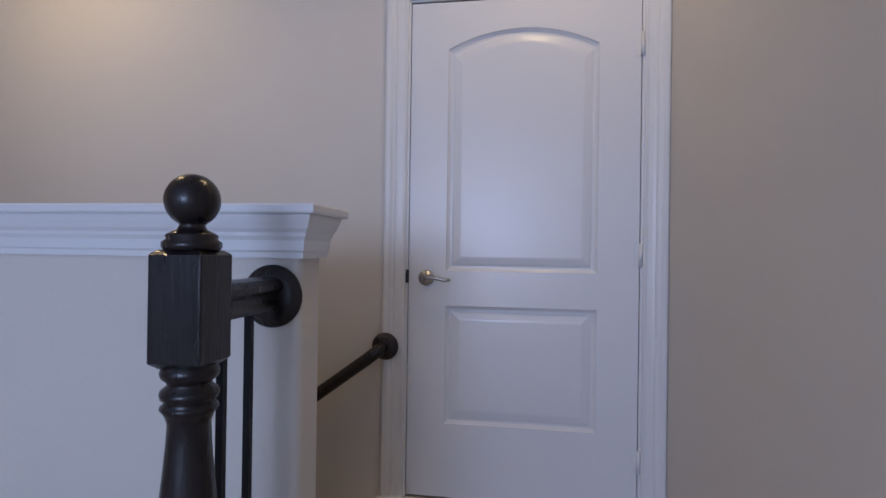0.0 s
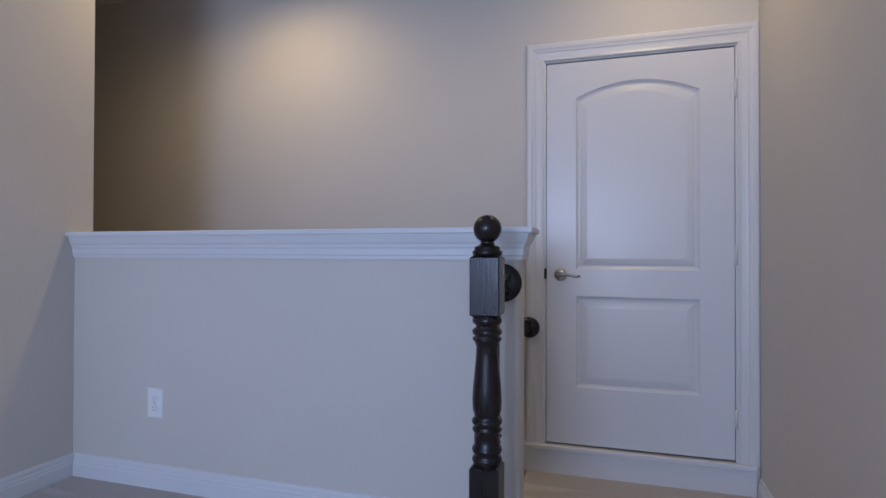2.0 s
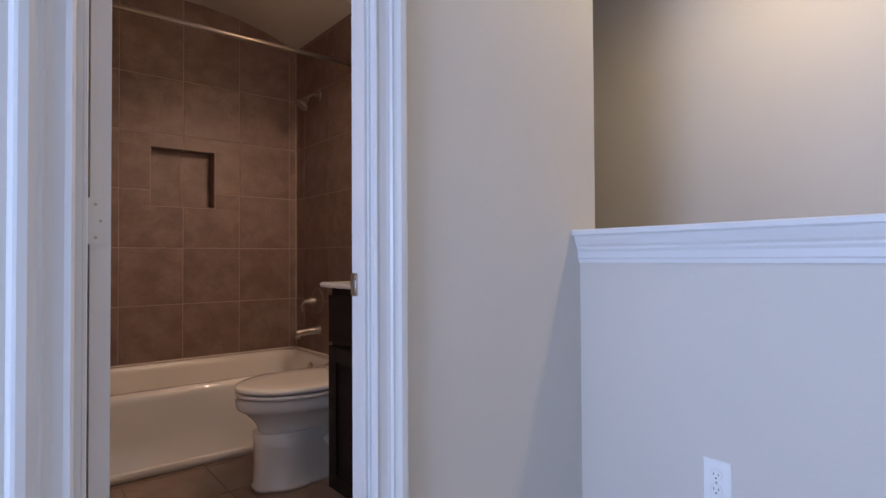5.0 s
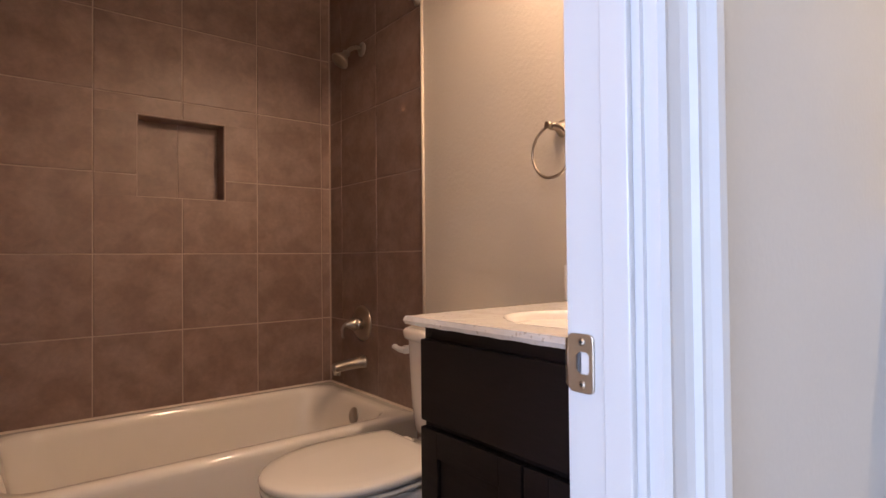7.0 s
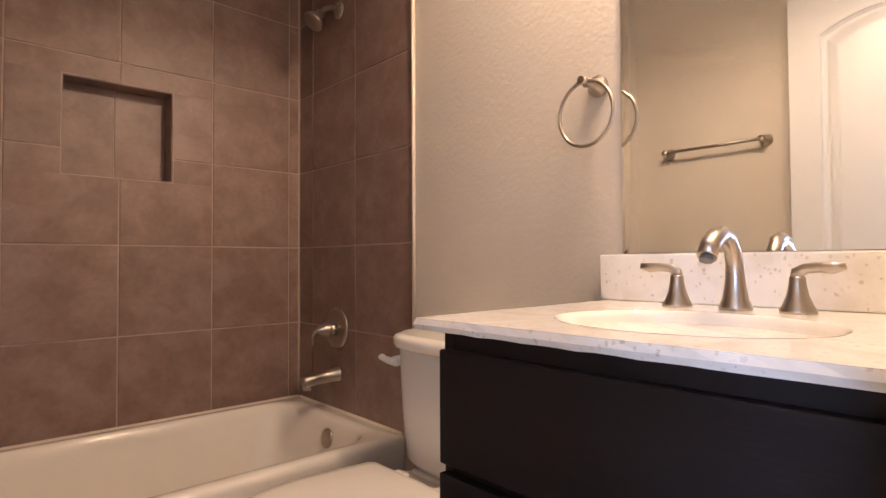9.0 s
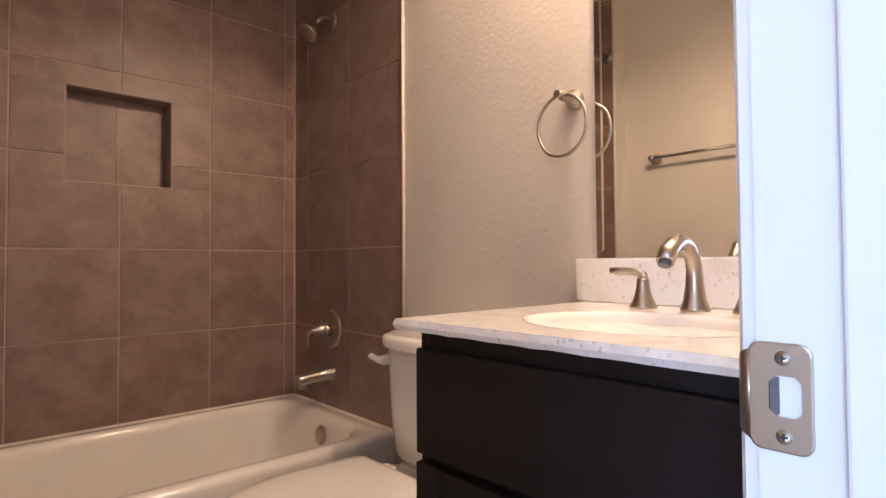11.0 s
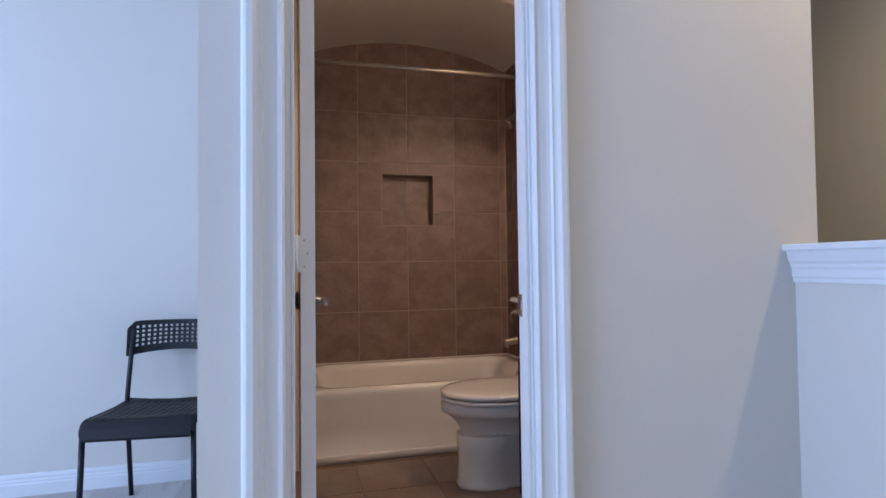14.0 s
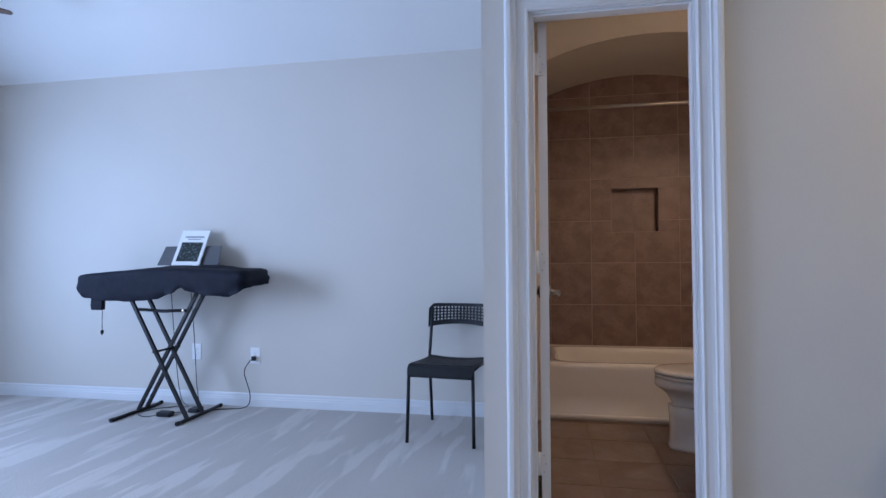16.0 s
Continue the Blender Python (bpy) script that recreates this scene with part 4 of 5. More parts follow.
top = thing("countertop", -2.32, -1.47, 0.846, "cream cultured marble vanity top with oval sink", "vanity top")
SX, SY, SRX, SRY = -2.306, -1.535, 0.192, 0.160
CX0, CX1, CY0, CY1, CZ0, CZ1 = -2.625, XWB - 0.0015, -1.766, YB - 0.002, 0.8585, 0.877
bm = B()
n = 48
ell = lambda f, z: [bm.verts.new((SX + SRX * f * math.cos(2 * math.pi * k / n), SY + SRY * f * math.sin(2 * math.pi * k / n), z)) for k in range(n)]
rim = ell(1.0, CZ1)
# uneven front lip, as cast
per = [(CX0, CY0), (CX1, CY0), (CX1, CY1), (CX0, CY1)]
outer = []
for (ax, ay), (bx, by) in zip(per, per[1:] + per[:1]):
    for k in range(24):
        outer.append((ax + (bx - ax) * k / 24, ay + (by - ay) * k / 24))
def wob(x, y):
    return 0.0009 * noise.noise((x * 26, y * 26, 0)) + 0.0011 * noise.noise((x * 70, y * 70, 3))
v_top = [bm.verts.new((x, y, CZ1 + (wob(x, y) * 0.4 if y < CY1 - 0.01 else 0))) for x, y in outer]
v_mid = [bm.verts.new((x - (0.003 + wob(x, y) if x < CX0 + 0.001 else 0), y - (0.004 + 2 * wob(x, y) if y < CY0 + 0.001 else 0), CZ1 - 0.010 + wob(x, y))) for x, y in outer]
v_bot = [bm.verts.new((x, y, CZ0 + wob(x + 5, y) * 1.2)) for x, y in outer]
m4 = len(outer)
for a, b in ((v_top, v_mid), (v_mid, v_bot)):
    for i in range(m4):
        bm.faces.new((a[i], a[(i + 1) % m4], b[(i + 1) % m4], b[i]))
bm.faces.new(v_bot)
edges = [bm.edges.get((v_top[i], v_top[(i + 1) % m4])) for i in range(m4)] + [bm.edges.new((rim[i], rim[(i + 1) % n])) for i in range(n)]
bmesh.ops.triangle_fill(bm, use_beauty=True, use_dissolve=False, edges=edges)
part("slab", bm, MARBLE, top)
bm = B()
rings = [ell(f, z) for f, z in ((1.004, CZ1 + 0.0008), (0.985, CZ1 - 0.002), (0.965, CZ1 - 0.010), (0.93, CZ1 - 0.035), (0.86, CZ1 - 0.075), (0.70, CZ1 - 0.110), (0.45, CZ1 - 0.128), (0.12, CZ1 - 0.133))]
for a, b in zip(rings, rings[1:]):
    for i in range(n):
        bm.faces.new((a[i], a[(i + 1) % n], b[(i + 1) % n], b[i])).smooth = True
bm.faces.new(rings[-1])
bowl = part("sink_bowl", bm, PORCELAIN, top, "white oval sink bowl")
bm = B()
lathe(bm, [(0.022, 0), (0.022, 0.003), (0.015, 0.005), (0.0, 0.004)], pose(SX, SY, CZ1 - 0.134), 20)
part("drain", bm, NICKEL, bowl, "nickel drain")
bm = B()
box(bm, CX0 - 0.022, CX1, YB - 0.020, YB + 0.003, 0.8775, 0.979, 0.003)
part("backsplash", bm, MARBLE, top)

mirror = thing("wall_mirror", -2.32, YB, 0.981, "large frameless mirror above the vanity", "mirror")
bm = B()
mx0, mx1, mz0, mz1 = -2.597, XWB - 0.003, 0.981, 2.0
loft(bm, [[(mx0 + i, y, mz0 + i), (mx1 - i, y, mz0 + i), (mx1 - i, y, mz1 - i), (mx0 + i, y, mz1 - i)] for i, y in ((0.0, YB + 0.0035), (0.0, YB - 0.0045), (0.020, YB - 0.0041))], True, True, False)
part("glass", bm, MIRROR, mirror)

faucet = thing("bathroom_faucet", -2.335, -1.29, CZ1, "brushed nickel widespread faucet with two levers", "faucet")
FX, FY = -2.328, -1.285
bm = B()
pts = [(FX, FY, CZ1), (FX, FY, CZ1 + 0.006), (FX, FY, CZ1 + 0.02), (FX, FY, CZ1 + 0.05), (FX, FY - 0.001, CZ1 + 0.080), (FX, FY - 0.010, CZ1 + 0.106), (FX, FY - 0.032, CZ1 + 0.125), (FX, FY - 0.056, CZ1 + 0.131), (FX, FY - 0.082, CZ1 + 0.125), (FX, FY - 0.104, CZ1 + 0.111), (FX, FY - 0.118, CZ1 + 0.092)]
tube(bm, pts, 0.014, 20, [0.027, 0.027, 0.021, 0.0165, 0.0145, 0.0140, 0.0140, 0.0145, 0.0155, 0.0160, 0.0155])
sp = part("spout", bm, NICKEL, faucet)
bm = B()
tube(bm, [(FX, FY - 0.116, CZ1 + 0.096), (FX, FY - 0.121, CZ1 + 0.086)], 0.011, 16)
part("aerator", bm, GREYPLASTIC, sp, "dark aerator ring")
for hx, s in ((-2.430, -1), (-2.232, 1)):
    hy = -1.288
    bm = B()
    lathe(bm, [(0.027, 0), (0.027, 0.005), (0.022, 0.014), (0.016, 0.030), (0.0125, 0.048), (0.0120, 0.058), (0.0105, 0.060)], pose(hx, hy, CZ1), 28)
    base = part("handle_base", bm, NICKEL, faucet)
    bm = B()
    tube(bm, [(hx, hy, CZ1 + 0.058), (hx, hy, CZ1 + 0.066), (hx + s * 0.012, hy - 0.002, CZ1 + 0.073), (hx + s * 0.030, hy - 0.005, CZ1 + 0.075), (hx + s * 0.050, hy - 0.008, CZ1 + 0.074), (hx + s * 0.067, hy - 0.011, CZ1 + 0.077)], 0.008, 14, [0.011, 0.0105, 0.0085, 0.0085, 0.0095, 0.006], flat=0.62)
    part("lever", bm, NICKEL, base)

ring = thing("towel_ring", -2.657, YB, 1.374, "brushed nickel towel ring on textured wall", "towel ring")
bm = B()
lathe(bm, [(0.024, 0), (0.026, 0.004), (0.024, 0.012), (0.015, 0.022), (0.011, 0.040), (0.0125, 0.054), (0.0, 0.060)], pose(-2.657, YB + 0.004, 1.374, 90, 0, 0), 24)
tube(bm, [(-2.657, YB - 0.050, 1.374), (-2.657, YB - 0.074, 1.374)], 0.0095, 12)
part("post", bm, NICKEL, ring)
bm = B()
tube(bm, [(-2.657 + 0.070 * math.sin(2 * math.pi * k / 48), YB - 0.056, 1.300 + 0.074 * math.cos(2 * math.pi * k / 48)) for k in range(48)], 0.0042, 10, closed=True)
part("ring", bm, NICKEL, ring)

bar = thing("towel_bar", -2.97, YS, 1.48, "brushed nickel towel bar on the bathroom wall", "towel bar")
bm = B()
tube(bm, [(-3.18, YS + 0.060, 1.48), (-2.75, YS + 0.060, 1.48)], 0.0075, 12)
part("bar", bm, NICKEL, bar)
for x in (-3.175, -2.755):
    bm = B()
    lathe(bm, [(0.025, 0), (0.026, 0.004), (0.022, 0.014), (0.013, 0.026), (0.011, 0.045), (0.015, 0.058), (0.013, 0.070), (0.0, 0.072)], pose(x, YS - 0.0, 1.48, -90, 0, 0), 24)
    part("post", bm, NICKEL, bar)

vl = thing("vanity_light", -2.29, YB, 2.32, "brushed nickel vanity light with three frosted shades", "wall lamp")
bm = B()
box(bm, -2.57, -2.01, YB - 0.022, YB + 0.003, 2.35, 2.43, 0.004)
part("back_plate", bm, NICKEL, vl)
for x in (-2.47, -2.29, -2.11):
    bm = B()
    tube(bm, [(x, YB - 0.015, 2.39), (x, YB - 0.17, 2.40), (x, YB - 0.220, 2.37)], 0.008, 10)
    part("arm", bm, NICKEL, vl)
    bm = B()
    rr = [(0.020, 2.365), (0.035, 2.350), (0.050, 2.305), (0.056, 2.230), (0.054, 2.230), (0.048, 2.303), (0.033, 2.346), (0.018, 2.360)]
    rings = [[bm.verts.new((x + q * math.cos(2 * math.pi * k / 24), YB - 0.220 + q * math.sin(2 * math.pi * k / 24), z)) for k in range(24)] for q, z in rr]
    for a, b in zip(rings, rings[1:]):
        for i in range(24):
            bm.faces.new((a[i], a[(i + 1) % 24], b[(i + 1) % 24], b[i])).smooth = True
    part("shade", bm, BULB, vl, "lit frosted glass shade")


# ---- recessed ceiling lights ----
def downlight(x, y):
    d = thing("recessed_light", x, y, ZC, "white recessed ceiling light", "ceiling light", "recessed lights")
    bm = B()
    rr = [(0.095, ZC - 0.0005), (0.095, ZC - 0.005), (0.078, ZC - 0.008), (0.074, ZC - 0.004), (0.074, ZC - 0.0005)]
    rings = [[bm.verts.new((x + q * math.cos(2 * math.pi * k / 28), y + q * math.sin(2 * math.pi * k / 28), z)) for k in range(28)] for q, z in rr]
    for a, b in zip(rings, rings[1:]):
        for i in range(28):
            bm.faces.new((a[i], a[(i + 1) % 28], b[(i + 1) % 28], b[i]))
    part("trim_ring", bm, TRIM, d)
    bm = B()
    lathe(bm, [(0.073, ZC - 0.0006), (0.073, ZC - 0.003), (0.0, ZC - 0.0032)], pose(x, y, 0), 24)
    part("lens", bm, BULB, d, "lit lens")


downlight(-1.50, -0.66)
downlight(0.55, -0.66)


# ---- windows ----
def window(name, x0, x1, z0, z1):
    w = thing(name, (x0 + x1) / 2, YSOUTH - 0.07, z0, "white framed double-hung window with daylight behind", "window", "loft windows")
    w["kind"] = "structure"
    bm = B()
    for a0, a1, b0, b1 in ((x0, x0 + 0.05, z0, z1), (x1 - 0.05, x1, z0, z1), (x0 + 0.05, x1 - 0.05, z0, z0 + 0.05), (x0 + 0.05, x1 - 0.05, z1 - 0.05, z1), (x0 + 0.05, x1 - 0.05, (z0 + z1) / 2 - 0.025, (z0 + z1) / 2 + 0.025)):
        box(bm, a0, a1, YSOUTH - 0.11, YSOUTH - 0.06, b0, b1)
    part("window_frame", bm, TRIM, w)
    bm = B()
    box(bm, x0 - 0.04, x1 + 0.04, YSOUTH - 0.06, YSOUTH + 0.05, z0 - 0.022, z0 - 0.001, 0.004)
    part("window_sill", bm, TRIM, w)


window("window_1", -2.75, -1.85, 0.6, 2.1)
window("window_2", -1.15, 0.55, 0.6, 2.1)

# ---- chair ----
# local frame: x across, y forward, z up
chair = thing("chair", 0, 0, 0, "black plastic chair with perforated back and steel legs", "chair")
SEAT_Z, CW, CD = 0.445, 0.39, 0.40
for s in (-1, 1):
    bm = B()
    tube(bm, [(s * 0.185, 0.195, 0.0), (s * 0.178, 0.180, 0.425)], 0.0095, 12)
    part("front_leg", bm, BLACKSTEEL, chair)
    bm = B()
    tube(bm, [(s * 0.180, -0.235, 0.0), (s * 0.176, -0.190, 0.30), (s * 0.176, -0.180, 0.45), (s * 0.172, -0.205, 0.62), (s * 0.168, -0.228, 0.735)], 0.0095, 12)
    part("back_leg", bm, BLACKSTEEL, chair)
    bm = B()
    tube(bm, [(s * 0.178, 0.175, 0.425), (s * 0.176, -0.185, 0.425)], 0.0095, 10)
    part("side_rail", bm, BLACKSTEEL, chair)
bm = B()
# seat: strips with open slots between them, a rolled front and a dished middle
def seat_z(x, y):
    z = SEAT_Z - 0.016 * (1 - (x / 0.2) ** 2) * (1 if y < 0.1 else max(0.0, 1 - (y - 0.1) / 0.1))
    if y > 0.15:
        z -= 0.30 * (y - 0.15) ** 2 / 0.05 * 1.1
    if y < -0.17:
        z += (-0.17 - y) * 0.25
    return z + 0.07 * y
ys = [-0.205, -0.17, -0.10, 0.0, 0.08, 0.13, 0.155, 0.175, 0.190, 0.200, 0.206]
low = [0, 0, 0, 0, 0, 0, 0, 0, 0.004, 0.018, 0.050]
slots = 13
slat_meshes = []
for i in range(slots):
    x0, x1 = -0.173 + 0.346 * i / slots, -0.173 + 0.346 * (i + 0.80 if i < slots - 1 else i + 1) / slots
    sb = B()
    slat_meshes.append(sb)
    loft(sb, [[(x0, y, seat_z(x0, y) - d), (x1, y, seat_z(x1, y) - d), (x1, y - 0.004 * (d > 0), seat_z(x1, y) - d - 0.010), (x0, y - 0.004 * (d > 0), seat_z(x0, y) - d - 0.010)] for y, d in zip(ys[1:9], low[1:9])])
for k0, k1 in ((0, 2), (7, 11)):
    loft(bm, [[(x, ys[k], seat_z(x, ys[k]) - low[k] + 0.0004) for x in (-0.174, -0.1, 0.0, 0.1, 0.174)] + [(x, ys[k] - 0.005, seat_z(x, ys[k]) - low[k] - 0.0104) for x in (0.174, 0.1, 0.0, -0.1, -0.174)] for k in range(k0, k1)])
for s in (-1, 1):
    loft(bm, [[(s * 0.174, y, seat_z(0.174, y) - d), (s * 0.182, y, seat_z(0.19, y) - d - 0.006), (s * 0.182, y, seat_z(0.19, y) - d - 0.028), (s * 0.174, y, seat_z(0.174, y) - d - 0.028)] for y, d in zip(ys[:10], low[:10])])
seat = part("seat", bm, BLACKPLASTIC, chair)
for sb in slat_meshes:
    part("slat", sb, BLACKPLASTIC, seat)
bm = B()
# back: a curved panel with a grid of open square holes
cols, rows_ = 16, 5
W2, Z0, Z1 = 0.196, 0.615, 0.770
def back_pt(u, v, d):
    x = (u - 0.5) * 2 * W2
    top = 0.034 * max(0.0, (abs(u - 0.5) * 2 - 0.80) / 0.20) ** 2.4
    low_ = 0.022 * (1 - (2 * u - 1) ** 2)
    z = (Z0 + low_) + (Z1 - top - Z0 - low_) * v
    y = -0.216 - 0.10 * (z - 0.62) - 0.028 * (1 - (2 * u - 1) ** 2) - d
    return (x, y, z)
u0, u1, v0, v1 = 0.065, 0.935, 0.20, 0.88
us = [0.0] + [u0 + (u1 - u0) * i / cols for i in range(cols + 1)] + [1.0]
vs = [0.0] + [v0 + (v1 - v0) * j / rows_ for j in range(rows_ + 1)] + [1.0]
grid = {}
def vert(u, v, d):
    k = (round(u, 5), round(v, 5), d)
    if k not in grid:
        grid[k] = bm.verts.new(back_pt(u, v, d))
    return grid[k]
def quad(pts, d):
    bm.faces.new([vert(u, v, d) for u, v in (pts if d == 0 else pts[::-1])])
for i in range(len(us) - 1):
    for j in range(len(vs) - 1):
        a, b, c, e = us[i], us[i + 1], vs[j], vs[j + 1]
        solid = i in (0, len(us) - 2) or j in (0, len(vs) - 2)
        if solid:
            for d in (0, 0.007):
                quad([(a, c), (b, c), (b, e), (a, e)], d)
            continue
        h, k = (b - a) * 0.22, (e - c) * 0.22
        inner = [(a + h, c + k), (b - h, c + k), (b - h, e - k), (a + h, e - k)]
        outer4 = [(a, c), (b, c), (b, e), (a, e)]
        for q in range(4):
            for d in (0, 0.007):
                quad([outer4[q], outer4[(q + 1) % 4], inner[(q + 1) % 4], inner[q]], d)
            bm.faces.new([vert(*inner[q], 0), vert(*inner[(q + 1) % 4], 0), vert(*inner[(q + 1) % 4], 0.007), vert(*inner[q], 0.007)])
ring4 = [(u, 0.0) for u in us] + [(1.0, v) for v in vs[1:]] + [(u, 1.0) for u in us[-2::-1]] + [(0.0, v) for v in vs[-2:0:-1]]
for a, b in zip(ring4, ring4[1:] + ring4[:1]):
    bm.faces.new([vert(*a, 0), vert(*b, 0), vert(*b, 0.007), vert(*a, 0.007)])
part("backrest", bm, BLACKPLASTIC, chair, "black backrest with a grid of square holes")
CHAIR_AT = pose(-3.095, -3.118, 0, 0, 0, -95.5) @ Matrix.Diagonal((1.07, 1.10, 1.0, 1.0))
chair.matrix_basis = CHAIR_AT
for o in chair.children:
    o.matrix_parent_inverse = Matrix.Identity(4)

# ---- keyboard on its stand ----
KY0, KY1, KX0, KX1, KZ = -5.72, -4.46, -3.40, -3.03, 0.925
stand = thing("keyboard_stand", -3.21, -5.11, 0, "black double-braced folding keyboard stand on the carpet", "keyboard stand")
FA, FB = -5.355, -4.870     # feet
TA, TB = -5.335, -4.885     # top bars
for y, e in ((FA, 1), (FB, -1)):
    bm = B()
    tube(bm, [(-3.425, y, 0.012), (-2.975, y, 0.012)], 0.012, 12)
    f = part("foot", bm, BLACKSTEEL, stand)
    for x in (-3.43, -2.97):
        bm = B()
        tube(bm, [(x - 0.016, y, 0.0135), (x + 0.016, y, 0.0135)], 0.0135, 12)
        part("end_cap", bm, BLACKPLASTIC, f)
for y0, y1, xs in ((FA, TB, (-3.205, -3.290)), (FB, TA, (-3.060, -3.225))):
    for k, x in enumerate(xs):
        bm = B()
        d = Vector((0, y1 - y0, KZ - 0.05 - 0.02)).normalized()
        s = Vector((1, 0, 0))
        nrm = d.cross(s)
        p0, p1 = Vector((x, y0, 0.018)), Vector((x, y1, KZ - 0.055))
        loft(bm, [[p + s * a * 0.0105 + nrm * b * 0.0125 for a, b in ((-1, -1), (1, -1), (1, 1), (-1, 1))] for p in (p0, p1)])
        bmesh.ops.bevel(bm, geom=bm.edges[:], offset=0.003, segments=1, affect="EDGES")
        part("strut", bm, BLACKSTEEL, stand)
bm = B()
tube(bm, [(-3.31, (FA + FB) / 2, 0.452), (-3.04, (FA + FB) / 2, 0.452)], 0.008, 18)
part("pivot", bm, BLACKSTEEL, stand)
for y in (TA, TB):
    bm = B()
    tube(bm, [(-3.38, y, KZ - 0.052), (-3.05, y, KZ - 0.052)], 0.013, 12)
    part("support_bar", bm, BLACKSTEEL, stand)
bm = B()
tube(bm, [(-3.16, TA + 0.02, 0.725), (-3.16, (TA + TB) / 2 - 0.02, 0.715), (-3.16, TB - 0.075, 0.722)], 0.011, 10)
part("cross_strap", bm, BLACKSTEEL, stand)
for y in (TA + 0.015, TB - 0.07):
    bm = B()
    tube(bm, [(-3.135, y, 0.725), (-3.122, y, 0.725)], 0.008, 10)
    part("bolt", bm, NICKEL, stand, "bright bolt head")

kb = thing("keyboard", -3.21, -5.11, KZ - 0.04, "digital keyboard under a dark stretch cover", "keyboard")
bm = B()
box(bm, KX0 + 0.03, KX1 - 0.02, KY0 + 0.03, KY1 - 0.03, KZ - 0.038, KZ + 0.04, 0.01)
part("case", bm, BLACKPLASTIC, kb)
bm = B()
# the cover: a sagging skirt that hangs in folds
nu = 150
per_pts = rrect(KX0, KX1, KY0, KY1, 0.05, 0, 8)
length = [0.0]
closed_pts = per_pts + per_pts[:1]
for a, b in zip(closed_pts, closed_pts[1:]):
    length.append(length[-1] + math.dist(a[:2], b[:2]))
def on_rim(s):
    s = s % length[-1]
    for i in range(len(per_pts)):
        if length[i + 1] >= s:
            f = (s - length[i]) / max(1e-9, length[i + 1] - length[i])
            a, b = closed_pts[i], closed_pts[i + 1]
            return a[0] + (b[0] - a[0]) * f, a[1] + (b[1] - a[1]) * f
    return per_pts[0][:2]
cx, cy = (KX0 + KX1) / 2, (KY0 + KY1) / 2
HEM = ((0.0, 0.865), (0.07, 0.812), (0.16, 0.800), (0.34, 0.792), (0.50, 0.812), (0.60, 0.848), (0.645, 0.888), (0.69, 0.858), (0.80, 0.836), (0.92, 0.828), (0.965, 0.850), (1.0, 0.885))


def hem_at(x, y):
    """Height of the hem, gathered up by the toggle near the middle of the front."""
    t = min(1.0, max(0.0, (y - KY0) / (KY1 - KY0)))
    for (t0, z0), (t1, z1) in zip(HEM, HEM[1:]):
        if t <= t1:
            k = (t - t0) / (t1 - t0)
            z = z0 + (z1 - z0) * k * k * (3 - 2 * k)
            break
    back = min(1.0, max(0.0, (KX1 - 0.04 - x) / 0.2))
    return z + (0.895 - z) * back + 0.006 * noise.noise((y * 14, x * 9, 1))


def crest_at(y):
    """The cover sags at its southern end and is lifted by the music rest."""
    t = min(1.0, max(0.0, (y - KY0) / (KY1 - KY0)))
    return -0.024 * max(0.0, 1 - t / 0.16) ** 1.5 + 0.044 * math.exp(-((t - 0.55) / 0.30) ** 4) + 0.020 * max(0.0, (t - 0.75) / 0.25)


loops = []
for k, (f, h, hang) in enumerate(((0.15, 0.068, 0), (0.55, 0.066, 0), (0.85, 0.060, 0), (0.96, 0.052, 0), (1.0, 0.036, 0), (1.006, 0.0, 0.22), (1.010, 0.0, 0.48), (1.014, 0.0, 0.74), (1.008, 0.0, 1.0), (0.985, 0.0, 1.03))):
    loop = []
    for i in range(nu):
        x, y = on_rim(length[-1] * i / nu)
        fold = hang * 0.010 * math.sin(y * 23 + 9 * hang + 3 * noise.noise((y * 4, x * 5, 0))) + hang * 0.026 * noise.noise((y * 7 + 4 * hang, x * 7, 2 + 2 * hang))
        px, py = cx + (x - cx) * f, cy + (y - cy) * (1 - (1 - f) * 0.35 if f < 1 else f)
        nx, ny = (1 if x > cx + 0.12 else -1 if x < cx - 0.12 else 0), (1 if y > KY1 - 0.06 else -1 if y < KY0 + 0.06 else 0)
        top_z = KZ + 0.036 + crest_at(y)
        if hang:
            z = top_z + (hem_at(x, y) - top_z) * hang
        else:
            z = KZ + h + crest_at(y) * (0.55 + 0.45 * max(0.0, (cx + 0.02 - px) / 0.15)) + 0.005 * noise.noise((x * 9, y * 9, 5))
        loop.append((px + nx * fold, py + ny * fold, z))
    loops.append(loop)
loft(bm, loops, True, False, True)
part("dust_cover", bm, CLOTH, kb, "navy-black stretch cover hanging in folds")
bm = B()
loft(bm, [[(KX1 - 0.020 + dx, -5.605 + a, z), (KX1 - 0.020 + dx, -5.518 - a, z), (KX1 - 0.055 + dx, -5.518 - a, z), (KX1 - 0.055 + dx, -5.605 + a, z)] for dx, a, z in ((-0.005, 0.012, 0.838), (0.0, 0.002, 0.800), (0.003, 0.0, 0.760), (0.002, 0.004, 0.730), (0.0, 0.010, 0.727))], True, True, False)
part("cord_pouch", bm, CLOTH, kb, "gathered end of the cover")
bm = B()
tube(bm, [(KX1 - 0.03, -5.522, 0.740), (KX1 - 0.03, -5.523, 0.66), (KX1 - 0.03, -5.521, 0.555)], 0.0022, 6)
part("drawstring", bm, RUBBER, kb, "thin drawstring")
bm = B()
